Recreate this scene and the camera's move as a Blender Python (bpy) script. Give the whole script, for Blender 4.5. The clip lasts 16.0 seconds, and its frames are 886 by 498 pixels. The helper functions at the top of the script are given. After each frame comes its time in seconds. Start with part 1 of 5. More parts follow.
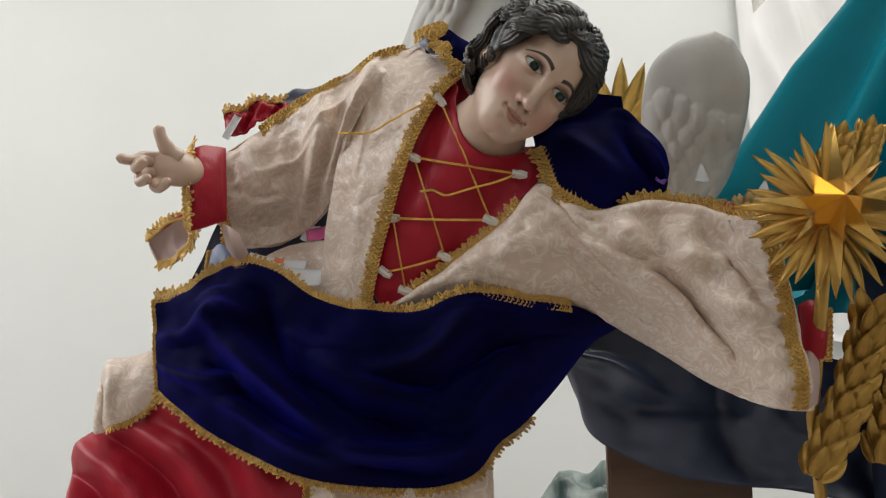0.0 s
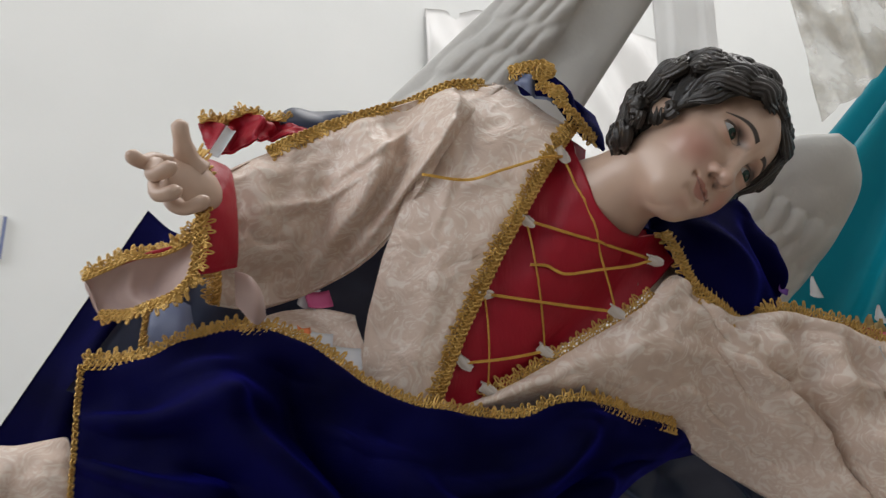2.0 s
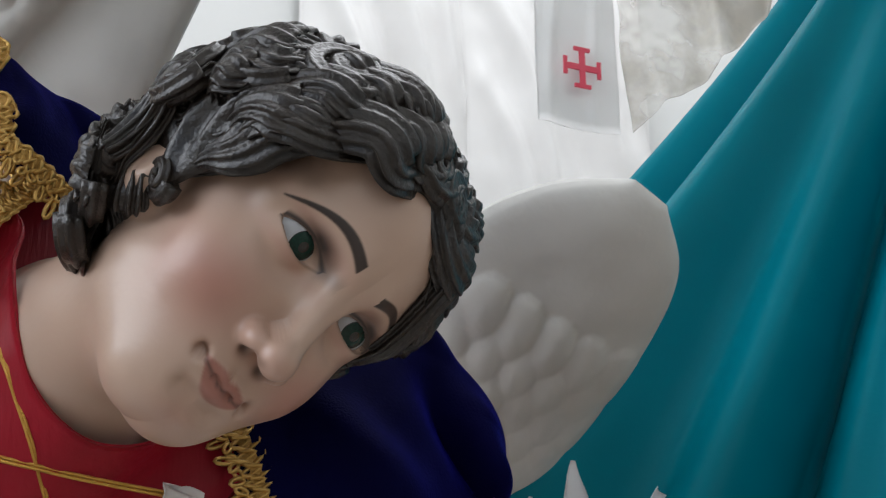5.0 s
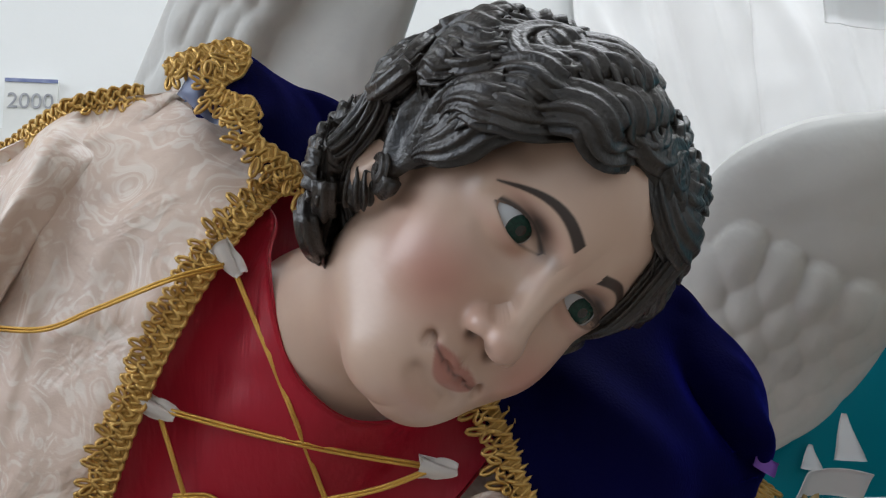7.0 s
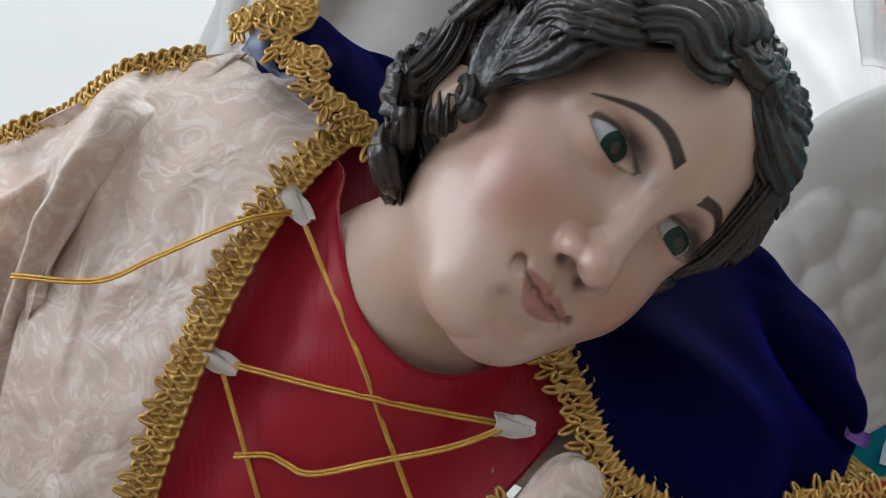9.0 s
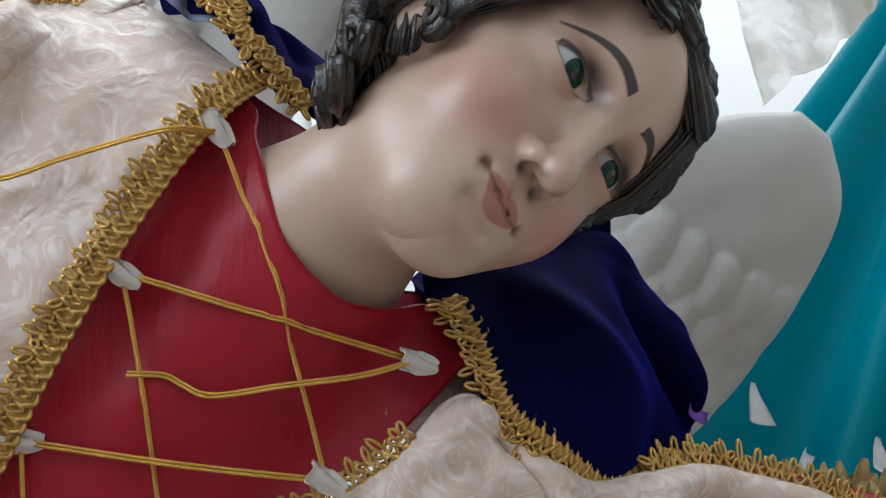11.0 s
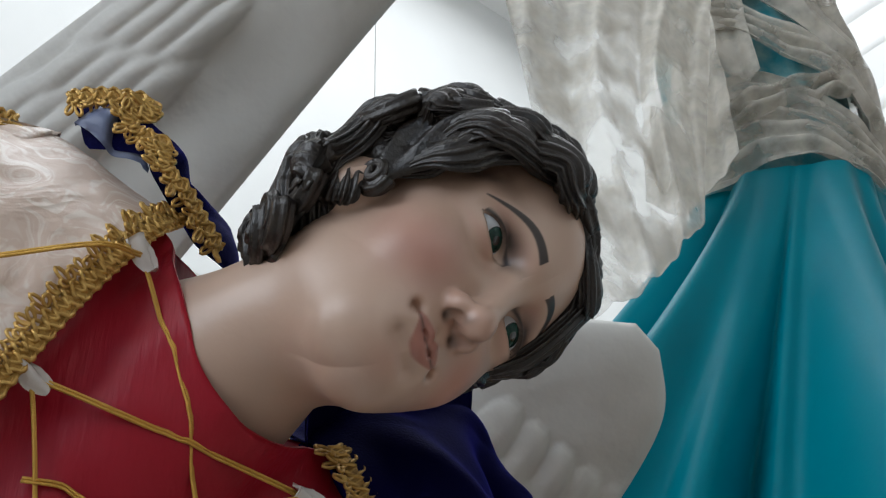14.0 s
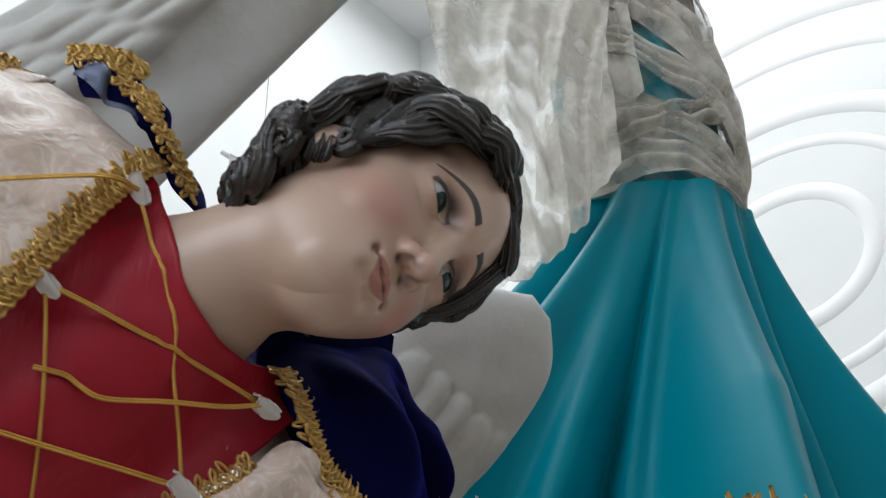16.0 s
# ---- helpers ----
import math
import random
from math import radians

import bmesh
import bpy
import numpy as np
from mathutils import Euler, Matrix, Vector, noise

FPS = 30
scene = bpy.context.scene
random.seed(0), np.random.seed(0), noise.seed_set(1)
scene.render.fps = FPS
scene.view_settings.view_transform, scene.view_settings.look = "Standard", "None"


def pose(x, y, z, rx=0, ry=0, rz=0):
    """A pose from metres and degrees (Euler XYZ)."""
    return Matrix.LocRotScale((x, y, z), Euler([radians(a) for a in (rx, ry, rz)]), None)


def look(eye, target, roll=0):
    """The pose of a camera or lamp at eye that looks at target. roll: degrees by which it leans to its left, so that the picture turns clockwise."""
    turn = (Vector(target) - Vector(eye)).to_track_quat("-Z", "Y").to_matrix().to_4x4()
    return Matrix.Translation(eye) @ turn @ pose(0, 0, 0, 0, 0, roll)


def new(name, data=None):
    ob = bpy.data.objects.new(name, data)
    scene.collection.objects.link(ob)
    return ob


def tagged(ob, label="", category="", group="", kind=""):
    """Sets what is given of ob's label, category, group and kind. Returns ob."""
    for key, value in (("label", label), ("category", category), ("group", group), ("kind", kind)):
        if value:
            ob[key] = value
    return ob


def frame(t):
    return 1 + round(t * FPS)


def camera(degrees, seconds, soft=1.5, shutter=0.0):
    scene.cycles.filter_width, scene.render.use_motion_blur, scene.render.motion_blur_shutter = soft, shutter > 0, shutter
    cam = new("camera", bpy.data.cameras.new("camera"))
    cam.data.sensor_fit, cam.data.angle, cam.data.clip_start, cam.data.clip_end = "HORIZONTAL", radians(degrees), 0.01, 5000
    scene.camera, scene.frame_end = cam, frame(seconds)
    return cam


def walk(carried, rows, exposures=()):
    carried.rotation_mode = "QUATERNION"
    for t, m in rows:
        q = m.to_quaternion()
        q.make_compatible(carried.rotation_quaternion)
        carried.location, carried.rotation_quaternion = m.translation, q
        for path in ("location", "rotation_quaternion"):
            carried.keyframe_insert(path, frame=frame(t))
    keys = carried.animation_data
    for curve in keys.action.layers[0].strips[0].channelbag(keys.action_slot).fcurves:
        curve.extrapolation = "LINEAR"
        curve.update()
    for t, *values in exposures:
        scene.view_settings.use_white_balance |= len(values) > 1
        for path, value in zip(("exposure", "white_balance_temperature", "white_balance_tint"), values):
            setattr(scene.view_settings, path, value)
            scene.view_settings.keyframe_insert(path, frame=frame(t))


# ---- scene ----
cam = camera(43.8, 16.0, 1.2, 0.25)
PATH = [
    (0, (0.049, 0.05, 1.446), (-0.01, 1.982, 1.961), 0.3),
    (0.5, (-0.141, 0.077, 1.435), (0.019, 2.002, 1.955), 0.3),
    (1, (-0.328, 0.225, 1.445), (0.038, 2.113, 1.994), 0.0),
    (1.5, (-0.432, 0.36, 1.467), (0.113, 2.167, 2.128), 0.1),
    (2, (-0.514, 0.472, 1.517), (0.221, 2.201, 2.203), 0.2),
    (2.5, (-0.51, 0.594, 1.614), (0.363, 2.26, 2.295), 0.2),
    (3, (-0.398, 0.716, 1.704), (0.516, 2.382, 2.324), 0.2),
    (3.5, (-0.255, 0.808, 1.75), (0.723, 2.466, 2.293), -0.1),
    (4, (-0.14, 0.843, 1.809), (0.858, 2.491, 2.347), -0.7),
    (4.2, (-0.106, 0.845, 1.836), (0.886, 2.487, 2.399), -0.7),
    (6.3, (0.027, 0.848, 1.889), (0.468, 2.759, 2.282), -1.3),
    (6.5, (0.022, 0.843, 1.892), (0.426, 2.763, 2.281), -1.3),
    (7, (0.013, 0.833, 1.895), (0.36, 2.763, 2.286), -1.1),
    (7.5, (0.015, 0.834, 1.89), (0.334, 2.771, 2.275), -0.9),
    (8, (0.02, 0.837, 1.879), (0.324, 2.775, 2.268), -0.8),
    (8.5, (0.013, 0.851, 1.863), (0.313, 2.779, 2.303), -0.7),
    (9, (-0.007, 0.872, 1.846), (0.298, 2.782, 2.353), -0.5),
    (9.5, (-0.032, 0.903, 1.831), (0.371, 2.781, 2.391), -0.1),
    (9.7, (-0.039, 0.914, 1.823), (0.442, 2.763, 2.414), -0.3),
    (11.8, (-0.168, 0.93, 1.714), (0.79, 2.421, 2.64), -1.0),
    (12, (-0.178, 0.936, 1.712), (0.803, 2.38, 2.688), -1.1),
    (12.5, (-0.177, 0.942, 1.705), (0.845, 2.293, 2.768), -1.3),
    (13, (-0.171, 0.952, 1.694), (0.882, 2.25, 2.793), -1.5),
    (13.5, (-0.169, 0.953, 1.692), (0.91, 2.206, 2.816), -1.7),
    (14, (-0.182, 0.952, 1.688), (0.917, 2.166, 2.836), -1.8),
    (14.5, (-0.191, 0.952, 1.677), (0.92, 2.139, 2.842), -1.9),
    (15, (-0.183, 0.958, 1.647), (0.941, 2.119, 2.826), -1.8),
    (15.5, (-0.18, 0.957, 1.624), (1.01, 2.051, 2.8), -1.8),
    (16, (-0.268, 0.93, 1.606), (1.001, 1.97, 2.75), -2.0),
]
walk(cam, [(t, look(eye, target, roll)) for t, eye, target, roll in PATH],
     [(0, 0.1, 6900, 9), (1.2, 0.08, 6900, 9), (2, -0.12, 6700, 11), (3.5, -0.13, 6500, 11), (4, -0.08, 6450, 11), (6.5, 0.22, 6200, 9), (7.3, 0.08, 6200, 9), (8.5, 0.12, 6200, 9), (9.5, 0.32, 6150, 9), (12, 0.2, 5950, 6), (12.8, 0.03, 6150, 8), (14, -0.1, 6200, 8), (16, -0.02, 6200, 8)])
# ---------------------------------------------------------------- light
world = bpy.data.worlds.new("daylight")
scene.world = world
world.use_nodes = True
wn = world.node_tree.nodes
sky = wn.new("ShaderNodeTexSky")
sky.sky_type = 'NISHITA'
sky.sun_disc = False
sky.sun_elevation = radians(50)
sky.sun_rotation = radians(200)
wn["Background"].inputs[1].default_value = 0.1
world.node_tree.links.new(sky.outputs[0], wn["Background"].inputs[0])


def area_lamp(name, eye, target, w, h, power, color=(1, 1, 1)):
    lamp = bpy.data.lights.new(name, 'AREA')
    lamp.shape, lamp.size, lamp.size_y, lamp.energy, lamp.color = 'RECTANGLE', w, h, power, color
    ob = new(name, lamp)
    ob.matrix_world = look(eye, target)
    return ob


# Assumed windows out of view to the west, inferred from brighter left sides.
area_lamp("window_light_west", (-5.1, 1.6, 4.5), (0, 1.6, 2.2), 5.0, 3.2, 178, (0.97, 0.985, 1.0))
# Added fill lamp in front of the closed south wall; no window there.
area_lamp("south_fill", (-0.8, -4.3, 4.3), (0, 1.5, 1.9), 5.0, 2.4, 22, (1.0, 0.97, 0.93))
# Added lamp under the closed ceiling, brightens walls and tops; no roof opening there.
area_lamp("overhead_fill", (1.6, 2.4, 7.8), (1.6, 2.4, 0), 5.0, 4.0, 240, (0.97, 0.98, 1.0))


# ---------------------------------------------------------------- materials
def material(name, base, rough=0.6, metal=0.0, second=None, scale=8.0, contrast=0.5, bump=0.0, bump_scale=200.0,
             sheen=0.0, sheen_tint=(1, 1, 1), coat=0.0, detail=4.0, stretch=(1, 1, 1), spec=0.5):
    m = bpy.data.materials.new(name)
    m.use_nodes = True
    nt = m.node_tree
    b = nt.nodes["Principled BSDF"]
    b.inputs["Roughness"].default_value = rough
    b.inputs["Metallic"].default_value = metal
    b.inputs["Sheen Weight"].default_value = sheen
    b.inputs["Sheen Tint"].default_value = (*sheen_tint, 1)
    b.inputs["Sheen Roughness"].default_value = 0.35
    b.inputs["Coat Weight"].default_value = coat
    b.inputs["Coat Roughness"].default_value = 0.25
    b.inputs["Specular IOR Level"].default_value = spec
    tc = nt.nodes.new("ShaderNodeTexCoord")
    mp = nt.nodes.new("ShaderNodeMapping")
    mp.inputs["Scale"].default_value = stretch
    nt.links.new(tc.outputs["Object"], mp.inputs["Vector"])
    n = nt.nodes.new("ShaderNodeTexNoise")
    n.inputs["Scale"].default_value = scale
    n.inputs["Detail"].default_value = detail
    nt.links.new(mp.outputs[0], n.inputs["Vector"])
    r = nt.nodes.new("ShaderNodeValToRGB")
    r.color_ramp.elements[0].position = 0.5 - 0.5 * (1 - contrast)
    r.color_ramp.elements[1].position = 0.5 + 0.5 * (1 - contrast)
    r.color_ramp.elements[0].color = (*base, 1)
    r.color_ramp.elements[1].color = (*(second or base), 1)
    nt.links.new(n.outputs[0], r.inputs[0])
    nt.links.new(r.outputs[0], b.inputs["Base Color"])
    if bump:
        n2 = nt.nodes.new("ShaderNodeTexNoise")
        n2.inputs["Scale"].default_value = bump_scale
        n2.inputs["Detail"].default_value = 3
        nt.links.new(mp.outputs[0], n2.inputs["Vector"])
        bp = nt.nodes.new("ShaderNodeBump")
        bp.inputs["Strength"].default_value = bump
        bp.inputs["Distance"].default_value = 0.002
        nt.links.new(n2.outputs[0], bp.inputs["Height"])
        nt.links.new(bp.outputs[0], b.inputs["Normal"])
    return m


def brocade_material(name):
    """Cream satin with a woven scroll pattern, a little glossier and paler than its ground."""
    m = material(name, (0.655, 0.50, 0.41), 0.42, second=(0.70, 0.545, 0.45), scale=30, sheen=0.25, sheen_tint=(1, 0.92, 0.86), bump=0.12, bump_scale=900)
    nt = m.node_tree
    b = nt.nodes["Principled BSDF"]
    old = b.inputs["Base Color"].links[0].from_socket
    tc = nt.nodes.new("ShaderNodeTexCoord")
    warp = nt.nodes.new("ShaderNodeTexNoise")
    warp.inputs["Scale"].default_value = 22
    warp.inputs["Detail"].default_value = 1.0
    nt.links.new(tc.outputs["Object"], warp.inputs["Vector"])
    mixv = nt.nodes.new("ShaderNodeVectorMath")
    mixv.operation = 'MULTIPLY_ADD'
    mixv.inputs[1].default_value = (0.16, 0.16, 0.16)
    nt.links.new(warp.outputs["Color"], mixv.inputs[0])
    nt.links.new(tc.outputs["Object"], mixv.inputs[2])
    wave = nt.nodes.new("ShaderNodeTexNoise")
    wave.inputs["Scale"].default_value = 34
    wave.inputs["Detail"].default_value = 1.5
    wave.inputs["Distortion"].default_value = 2.6
    nt.links.new(mixv.outputs[0], wave.inputs["Vector"])
    rp = nt.nodes.new("ShaderNodeValToRGB")
    rp.color_ramp.elements[0].position, rp.color_ramp.elements[1].position = 0.47, 0.62
    nt.links.new(wave.outputs[0], rp.inputs[0])
    mx = nt.nodes.new("ShaderNodeMix")
    mx.data_type = 'RGBA'
    nt.links.new(rp.outputs[0], mx.inputs["Factor"])
    nt.links.new(old, mx.inputs["A"])
    mx.inputs["B"].default_value = (0.77, 0.66, 0.575, 1)
    nt.links.new(mx.outputs["Result"], b.inputs["Base Color"])
    mr = nt.nodes.new("ShaderNodeMapRange")
    mr.inputs["To Min"].default_value, mr.inputs["To Max"].default_value = 0.48, 0.34
    nt.links.new(rp.outputs[0], mr.inputs["Value"])
    nt.links.new(mr.outputs[0], b.inputs["Roughness"])
    crush = nt.nodes.new("ShaderNodeTexNoise")
    crush.inputs["Scale"].default_value = 20
    crush.inputs["Detail"].default_value = 3
    crush.inputs["Distortion"].default_value = 1.2
    nt.links.new(tc.outputs["Object"], crush.inputs["Vector"])
    cb = nt.nodes.new("ShaderNodeBump")
    cb.inputs["Strength"].default_value = 0.42
    cb.inputs["Distance"].default_value = 0.014
    nt.links.new(crush.outputs[0], cb.inputs["Height"])
    nt.links.new(b.inputs["Normal"].links[0].from_socket, cb.inputs["Normal"])
    nt.links.new(cb.outputs[0], b.inputs["Normal"])
    return m


def painted_skin():
    """Oil-painted carved wood: flesh colour with brushed-on blush, lips and brows kept as paint layers on the mesh."""
    m = material("painted_flesh", (0.54, 0.375, 0.285), 0.40, second=(0.60, 0.42, 0.32), scale=14, coat=0.3, bump=0.05, bump_scale=260)
    nt = m.node_tree
    b = nt.nodes["Principled BSDF"]
    sock = b.inputs["Base Color"].links[0].from_socket
    at = nt.nodes.new("ShaderNodeVertexColor")
    at.layer_name = "paint"
    sp = nt.nodes.new("ShaderNodeSeparateColor")
    nt.links.new(at.outputs[0], sp.inputs[0])
    for ch, col in (("Red", (0.47, 0.165, 0.13, 1)), ("Green", (0.36, 0.115, 0.085, 1)), ("Blue", (0.022, 0.012, 0.009, 1))):
        mx = nt.nodes.new("ShaderNodeMix")
        mx.data_type = 'RGBA'
        nt.links.new(sp.outputs[ch], mx.inputs["Factor"])
        nt.links.new(sock, mx.inputs["A"])
        mx.inputs["B"].default_value = col
        sock = mx.outputs["Result"]
    nt.links.new(sock, b.inputs["Base Color"])
    return m


def gauze_material():
    m = material("gauze", (0.68, 0.63, 0.54), 0.85, second=(0.78, 0.74, 0.67), scale=40, sheen=0.3)
    nt = m.node_tree
    b = nt.nodes["Principled BSDF"]
    out = nt.nodes["Material Output"]
    tr = nt.nodes.new("ShaderNodeBsdfTransparent")
    ms = nt.nodes.new("ShaderNodeMixShader")
    tc = nt.nodes.new("ShaderNodeTexCoord")
    n = nt.nodes.new("ShaderNodeTexNoise")
    n.inputs["Scale"].default_value = 16
    n.inputs["Detail"].default_value = 7
    nt.links.new(tc.outputs["Object"], n.inputs["Vector"])
    rp = nt.nodes.new("ShaderNodeMapRange")
    rp.inputs["From Min"].default_value, rp.inputs["From Max"].default_value = 0.38, 0.62
    rp.inputs["To Min"].default_value, rp.inputs["To Max"].default_value = 0.20, 0.80
    nt.links.new(n.outputs[0], rp.inputs["Value"])
    nt.links.new(rp.outputs[0], ms.inputs[0])
    nt.links.new(tr.outputs[0], ms.inputs[1])
    nt.links.new(b.outputs[0], ms.inputs[2])
    nt.links.new(ms.outputs[0], out.inputs["Surface"])
    return m


M_SATIN = brocade_material("cream_brocade")
M_LINING = material("pink_lining", (0.46, 0.33, 0.30), 0.55, second=(0.55, 0.40, 0.36), scale=20, bump=0.1, sheen=0.2)
M_RED = material("red_taffeta", (0.33, 0.007, 0.020), 0.42, second=(0.41, 0.011, 0.030), scale=12, bump=0.3, bump_scale=300, sheen=0.08, sheen_tint=(1, 0.3, 0.3), stretch=(1, 1, 0.12), spec=0.3)
M_VELVET = material("navy_velvet", (0.0012, 0.0012, 0.014), 0.75, second=(0.0026, 0.0026, 0.050), scale=9, sheen=0.55, sheen_tint=(0.012, 0.012, 0.46), bump=0.3, bump_scale=700, spec=0.04)
M_NAVYLIN = material("navy_lining", (0.010, 0.014, 0.036), 0.34, second=(0.045, 0.06, 0.11), scale=7, bump=0.25, bump_scale=40, contrast=0.6, detail=6)
M_BLUELIN = material("blue_grey_lining", (0.10, 0.13, 0.24), 0.45, second=(0.16, 0.19, 0.30), scale=10, bump=0.1)
M_GOLD = material("gold_braid", (0.50, 0.29, 0.075), 0.30, 0.75, second=(0.74, 0.48, 0.16), scale=90, bump=0.3, bump_scale=1500)
M_GOLDBACK = material("gold_braid_ground", (0.34, 0.18, 0.035), 0.5, 0.5, second=(0.55, 0.32, 0.08), scale=200, bump=0.5, bump_scale=900)
M_CORD = material("gold_cord", (0.60, 0.33, 0.06), 0.32, 0.65, second=(0.75, 0.45, 0.10), scale=60, bump=0.5, bump_scale=1200)
M_FOIL = material("gold_foil", (0.72, 0.44, 0.10), 0.2, 0.95, second=(0.80, 0.50, 0.16), scale=20, bump=0.05, bump_scale=60)
M_GILT = material("gilt_leaf", (0.55, 0.34, 0.09), 0.35, 0.75, second=(0.42, 0.24, 0.06), scale=60, bump=0.3, bump_scale=400)
M_CRUMPLE = material("crumpled_gold_paper", (0.42, 0.27, 0.10), 0.5, 0.3, second=(0.66, 0.49, 0.24), scale=70, bump=0.4, bump_scale=300)
M_PLASTER = material("white_plaster", (0.55, 0.535, 0.50), 0.7, second=(0.69, 0.675, 0.64), scale=9, bump=0.8, bump_scale=48, contrast=0.45, detail=9)
M_HAIR = material("painted_hair", (0.009, 0.0075, 0.007), 0.36, second=(0.026, 0.018, 0.013), scale=45, bump=0.5, bump_scale=380, coat=0.25)
M_SKIN = painted_skin()
M_EYE = material("glass_eye_white", (0.50, 0.51, 0.53), 0.14, coat=0.4)
M_IRIS = material("glass_iris", (0.004, 0.024, 0.018), 0.10, second=(0.012, 0.055, 0.040), scale=900, coat=0.3, spec=0.25)
M_PUPIL = material("glass_pupil", (0.003, 0.003, 0.003), 0.05, coat=1.0)
M_TEAL = material("teal_satin", (0.0, 0.185, 0.245), 0.42, second=(0.0, 0.215, 0.28), scale=5, bump=0.06, bump_scale=300, spec=0.12)
M_TEALLACE = material("teal_lace", (0.005, 0.20, 0.25), 0.7, second=(0.20, 0.34, 0.34), scale=28, contrast=0.75, detail=9, bump=0.4, bump_scale=200)
M_BROWNLACE = material("grey_brown_lace", (0.16, 0.13, 0.105), 0.85, second=(0.38, 0.33, 0.27), scale=70, contrast=0.6, detail=9, bump=0.6, bump_scale=260)
M_GAUZE = gauze_material()
M_RIBBON = material("white_ribbon", (0.66, 0.60, 0.56), 0.55, second=(0.75, 0.70, 0.66), scale=60, bump=0.2)
M_PAPER = material("white_paper", (0.72, 0.73, 0.76), 0.7, second=(0.78, 0.78, 0.80), scale=30)
M_PINK = material("pink_paper", (0.62, 0.09, 0.26), 0.7, second=(0.66, 0.12, 0.30), scale=30)
M_ORANGE = material("orange_paper", (0.75, 0.20, 0.06), 0.7, second=(0.78, 0.24, 0.08), scale=30)
M_PURPLE = material("purple_paper", (0.20, 0.07, 0.42), 0.7, second=(0.24, 0.10, 0.46), scale=30)
M_WALL = material("white_wall", (0.71, 0.72, 0.71), 0.85, second=(0.77, 0.775, 0.765), scale=1.3, bump=0.15, bump_scale=60)
M_CEIL = material("ceiling_plaster", (0.78, 0.78, 0.77), 0.9, second=(0.82, 0.82, 0.81), scale=2, bump=0.1, bump_scale=50)
M_FLOOR = material("floor_tile", (0.26, 0.22, 0.18), 0.4, second=(0.34, 0.30, 0.25), scale=3, bump=0.05)
M_GREY = material("grey_cement", (0.42, 0.43, 0.41), 0.9, second=(0.52, 0.53, 0.50), scale=12, bump=0.3, bump_scale=80)
M_INK = material("grey_ink", (0.20, 0.21, 0.23), 0.8, second=(0.42, 0.42, 0.43), scale=30)
M_BLUEEDGE = material("blue_edge_paint", (0.10, 0.13, 0.28), 0.8, second=(0.25, 0.28, 0.42), scale=30)
M_CROSS = material("painted_board", (0.62, 0.62, 0.59), 0.75, second=(0.72, 0.72, 0.69), scale=8, bump=0.2)
M_ROCK = material("painted_green_rock", (0.006, 0.035, 0.034), 0.35, second=(0.20, 0.26, 0.23), scale=10, contrast=0.75, detail=9, bump=0.6, bump_scale=60, stretch=(2.5, 1, 0.6))
M_WOOD = material("dark_wood", (0.10, 0.05, 0.03), 0.5, second=(0.16, 0.09, 0.05), scale=20, bump=0.2, stretch=(0.3, 1, 3))
M_REDPAINT = material("red_emblem", (0.62, 0.05, 0.09), 0.7, second=(0.66, 0.08, 0.12), scale=20)
M_CLOTH = material("white_drapery", (0.76, 0.75, 0.74), 0.6, second=(0.80, 0.79, 0.78), scale=6, sheen=0.2, bump=0.1)
M_BLACK = material("black_cloth", (0.008, 0.008, 0.010), 0.7, second=(0.015, 0.015, 0.018), scale=20)


# ---------------------------------------------------------------- mesh helpers
def empty(name, at, label, category, group=""):
    ob = new(name)
    ob.location = at
    bpy.context.view_layer.update()
    return tagged(ob, label, category, group)


def mesh_object(name, verts, faces, mat, parent=None, label="", smooth=True):
    me = bpy.data.meshes.new(name)
    me.from_pydata([tuple(map(float, v)) for v in verts], [], faces)
    me.materials.append(mat)
    if smooth:
        me.polygons.foreach_set("use_smooth", [True] * len(me.polygons))
    me.update()
    ob = new(name, me)
    if parent:
        ob.parent = parent
        ob.matrix_parent_inverse = parent.matrix_world.inverted()
    if label:
        tagged(ob, label)
    return ob


def grid_faces(n, m, start=0, loop=False):
    """Faces of an n x m grid of vertices; loop closes the second direction."""
    f = []
    for i in range(n - 1):
        for j in range(m if loop else m - 1):
            a, b = start + i * m + j, start + i * m + (j + 1) % m
            f.append((a, b, b + m, a + m))
    return f


def curve(pts, n):
    """n points of a smooth curve through pts, evenly spaced."""
    p = np.array(pts, float)
    q = np.vstack([2 * p[0] - p[1], p, 2 * p[-1] - p[-2]])
    out = []
    for i in range(len(p) - 1):
        a, b, c, d = q[i:i + 4]
        t = np.linspace(0, 1, 24, endpoint=False)[:, None]
        out.append(0.5 * (2 * b + (c - a) * t + (2 * a - 5 * b + 4 * c - d) * t ** 2 + (3 * b - a - 3 * c + d) * t ** 3))
    out = np.vstack(out + [p[-1:]])
    s = np.r_[0, np.cumsum(np.linalg.norm(np.diff(out, axis=0), axis=1))]
    u = np.linspace(0, s[-1], n)
    return np.stack([np.interp(u, s, out[:, k]) for k in range(3)], 1)


def value_noise(p, scale, seed=0.0):
    return np.array([noise.noise(Vector((x * scale + seed, y * scale - seed, z * scale + 2 * seed))) for x, y, z in p])


def normals_of(g):
    du, dv = np.gradient(g, axis=0), np.gradient(g, axis=1)
    n = np.cross(du, dv)
    n /= np.linalg.norm(n, axis=2, keepdims=True) + 1e-12
    return n


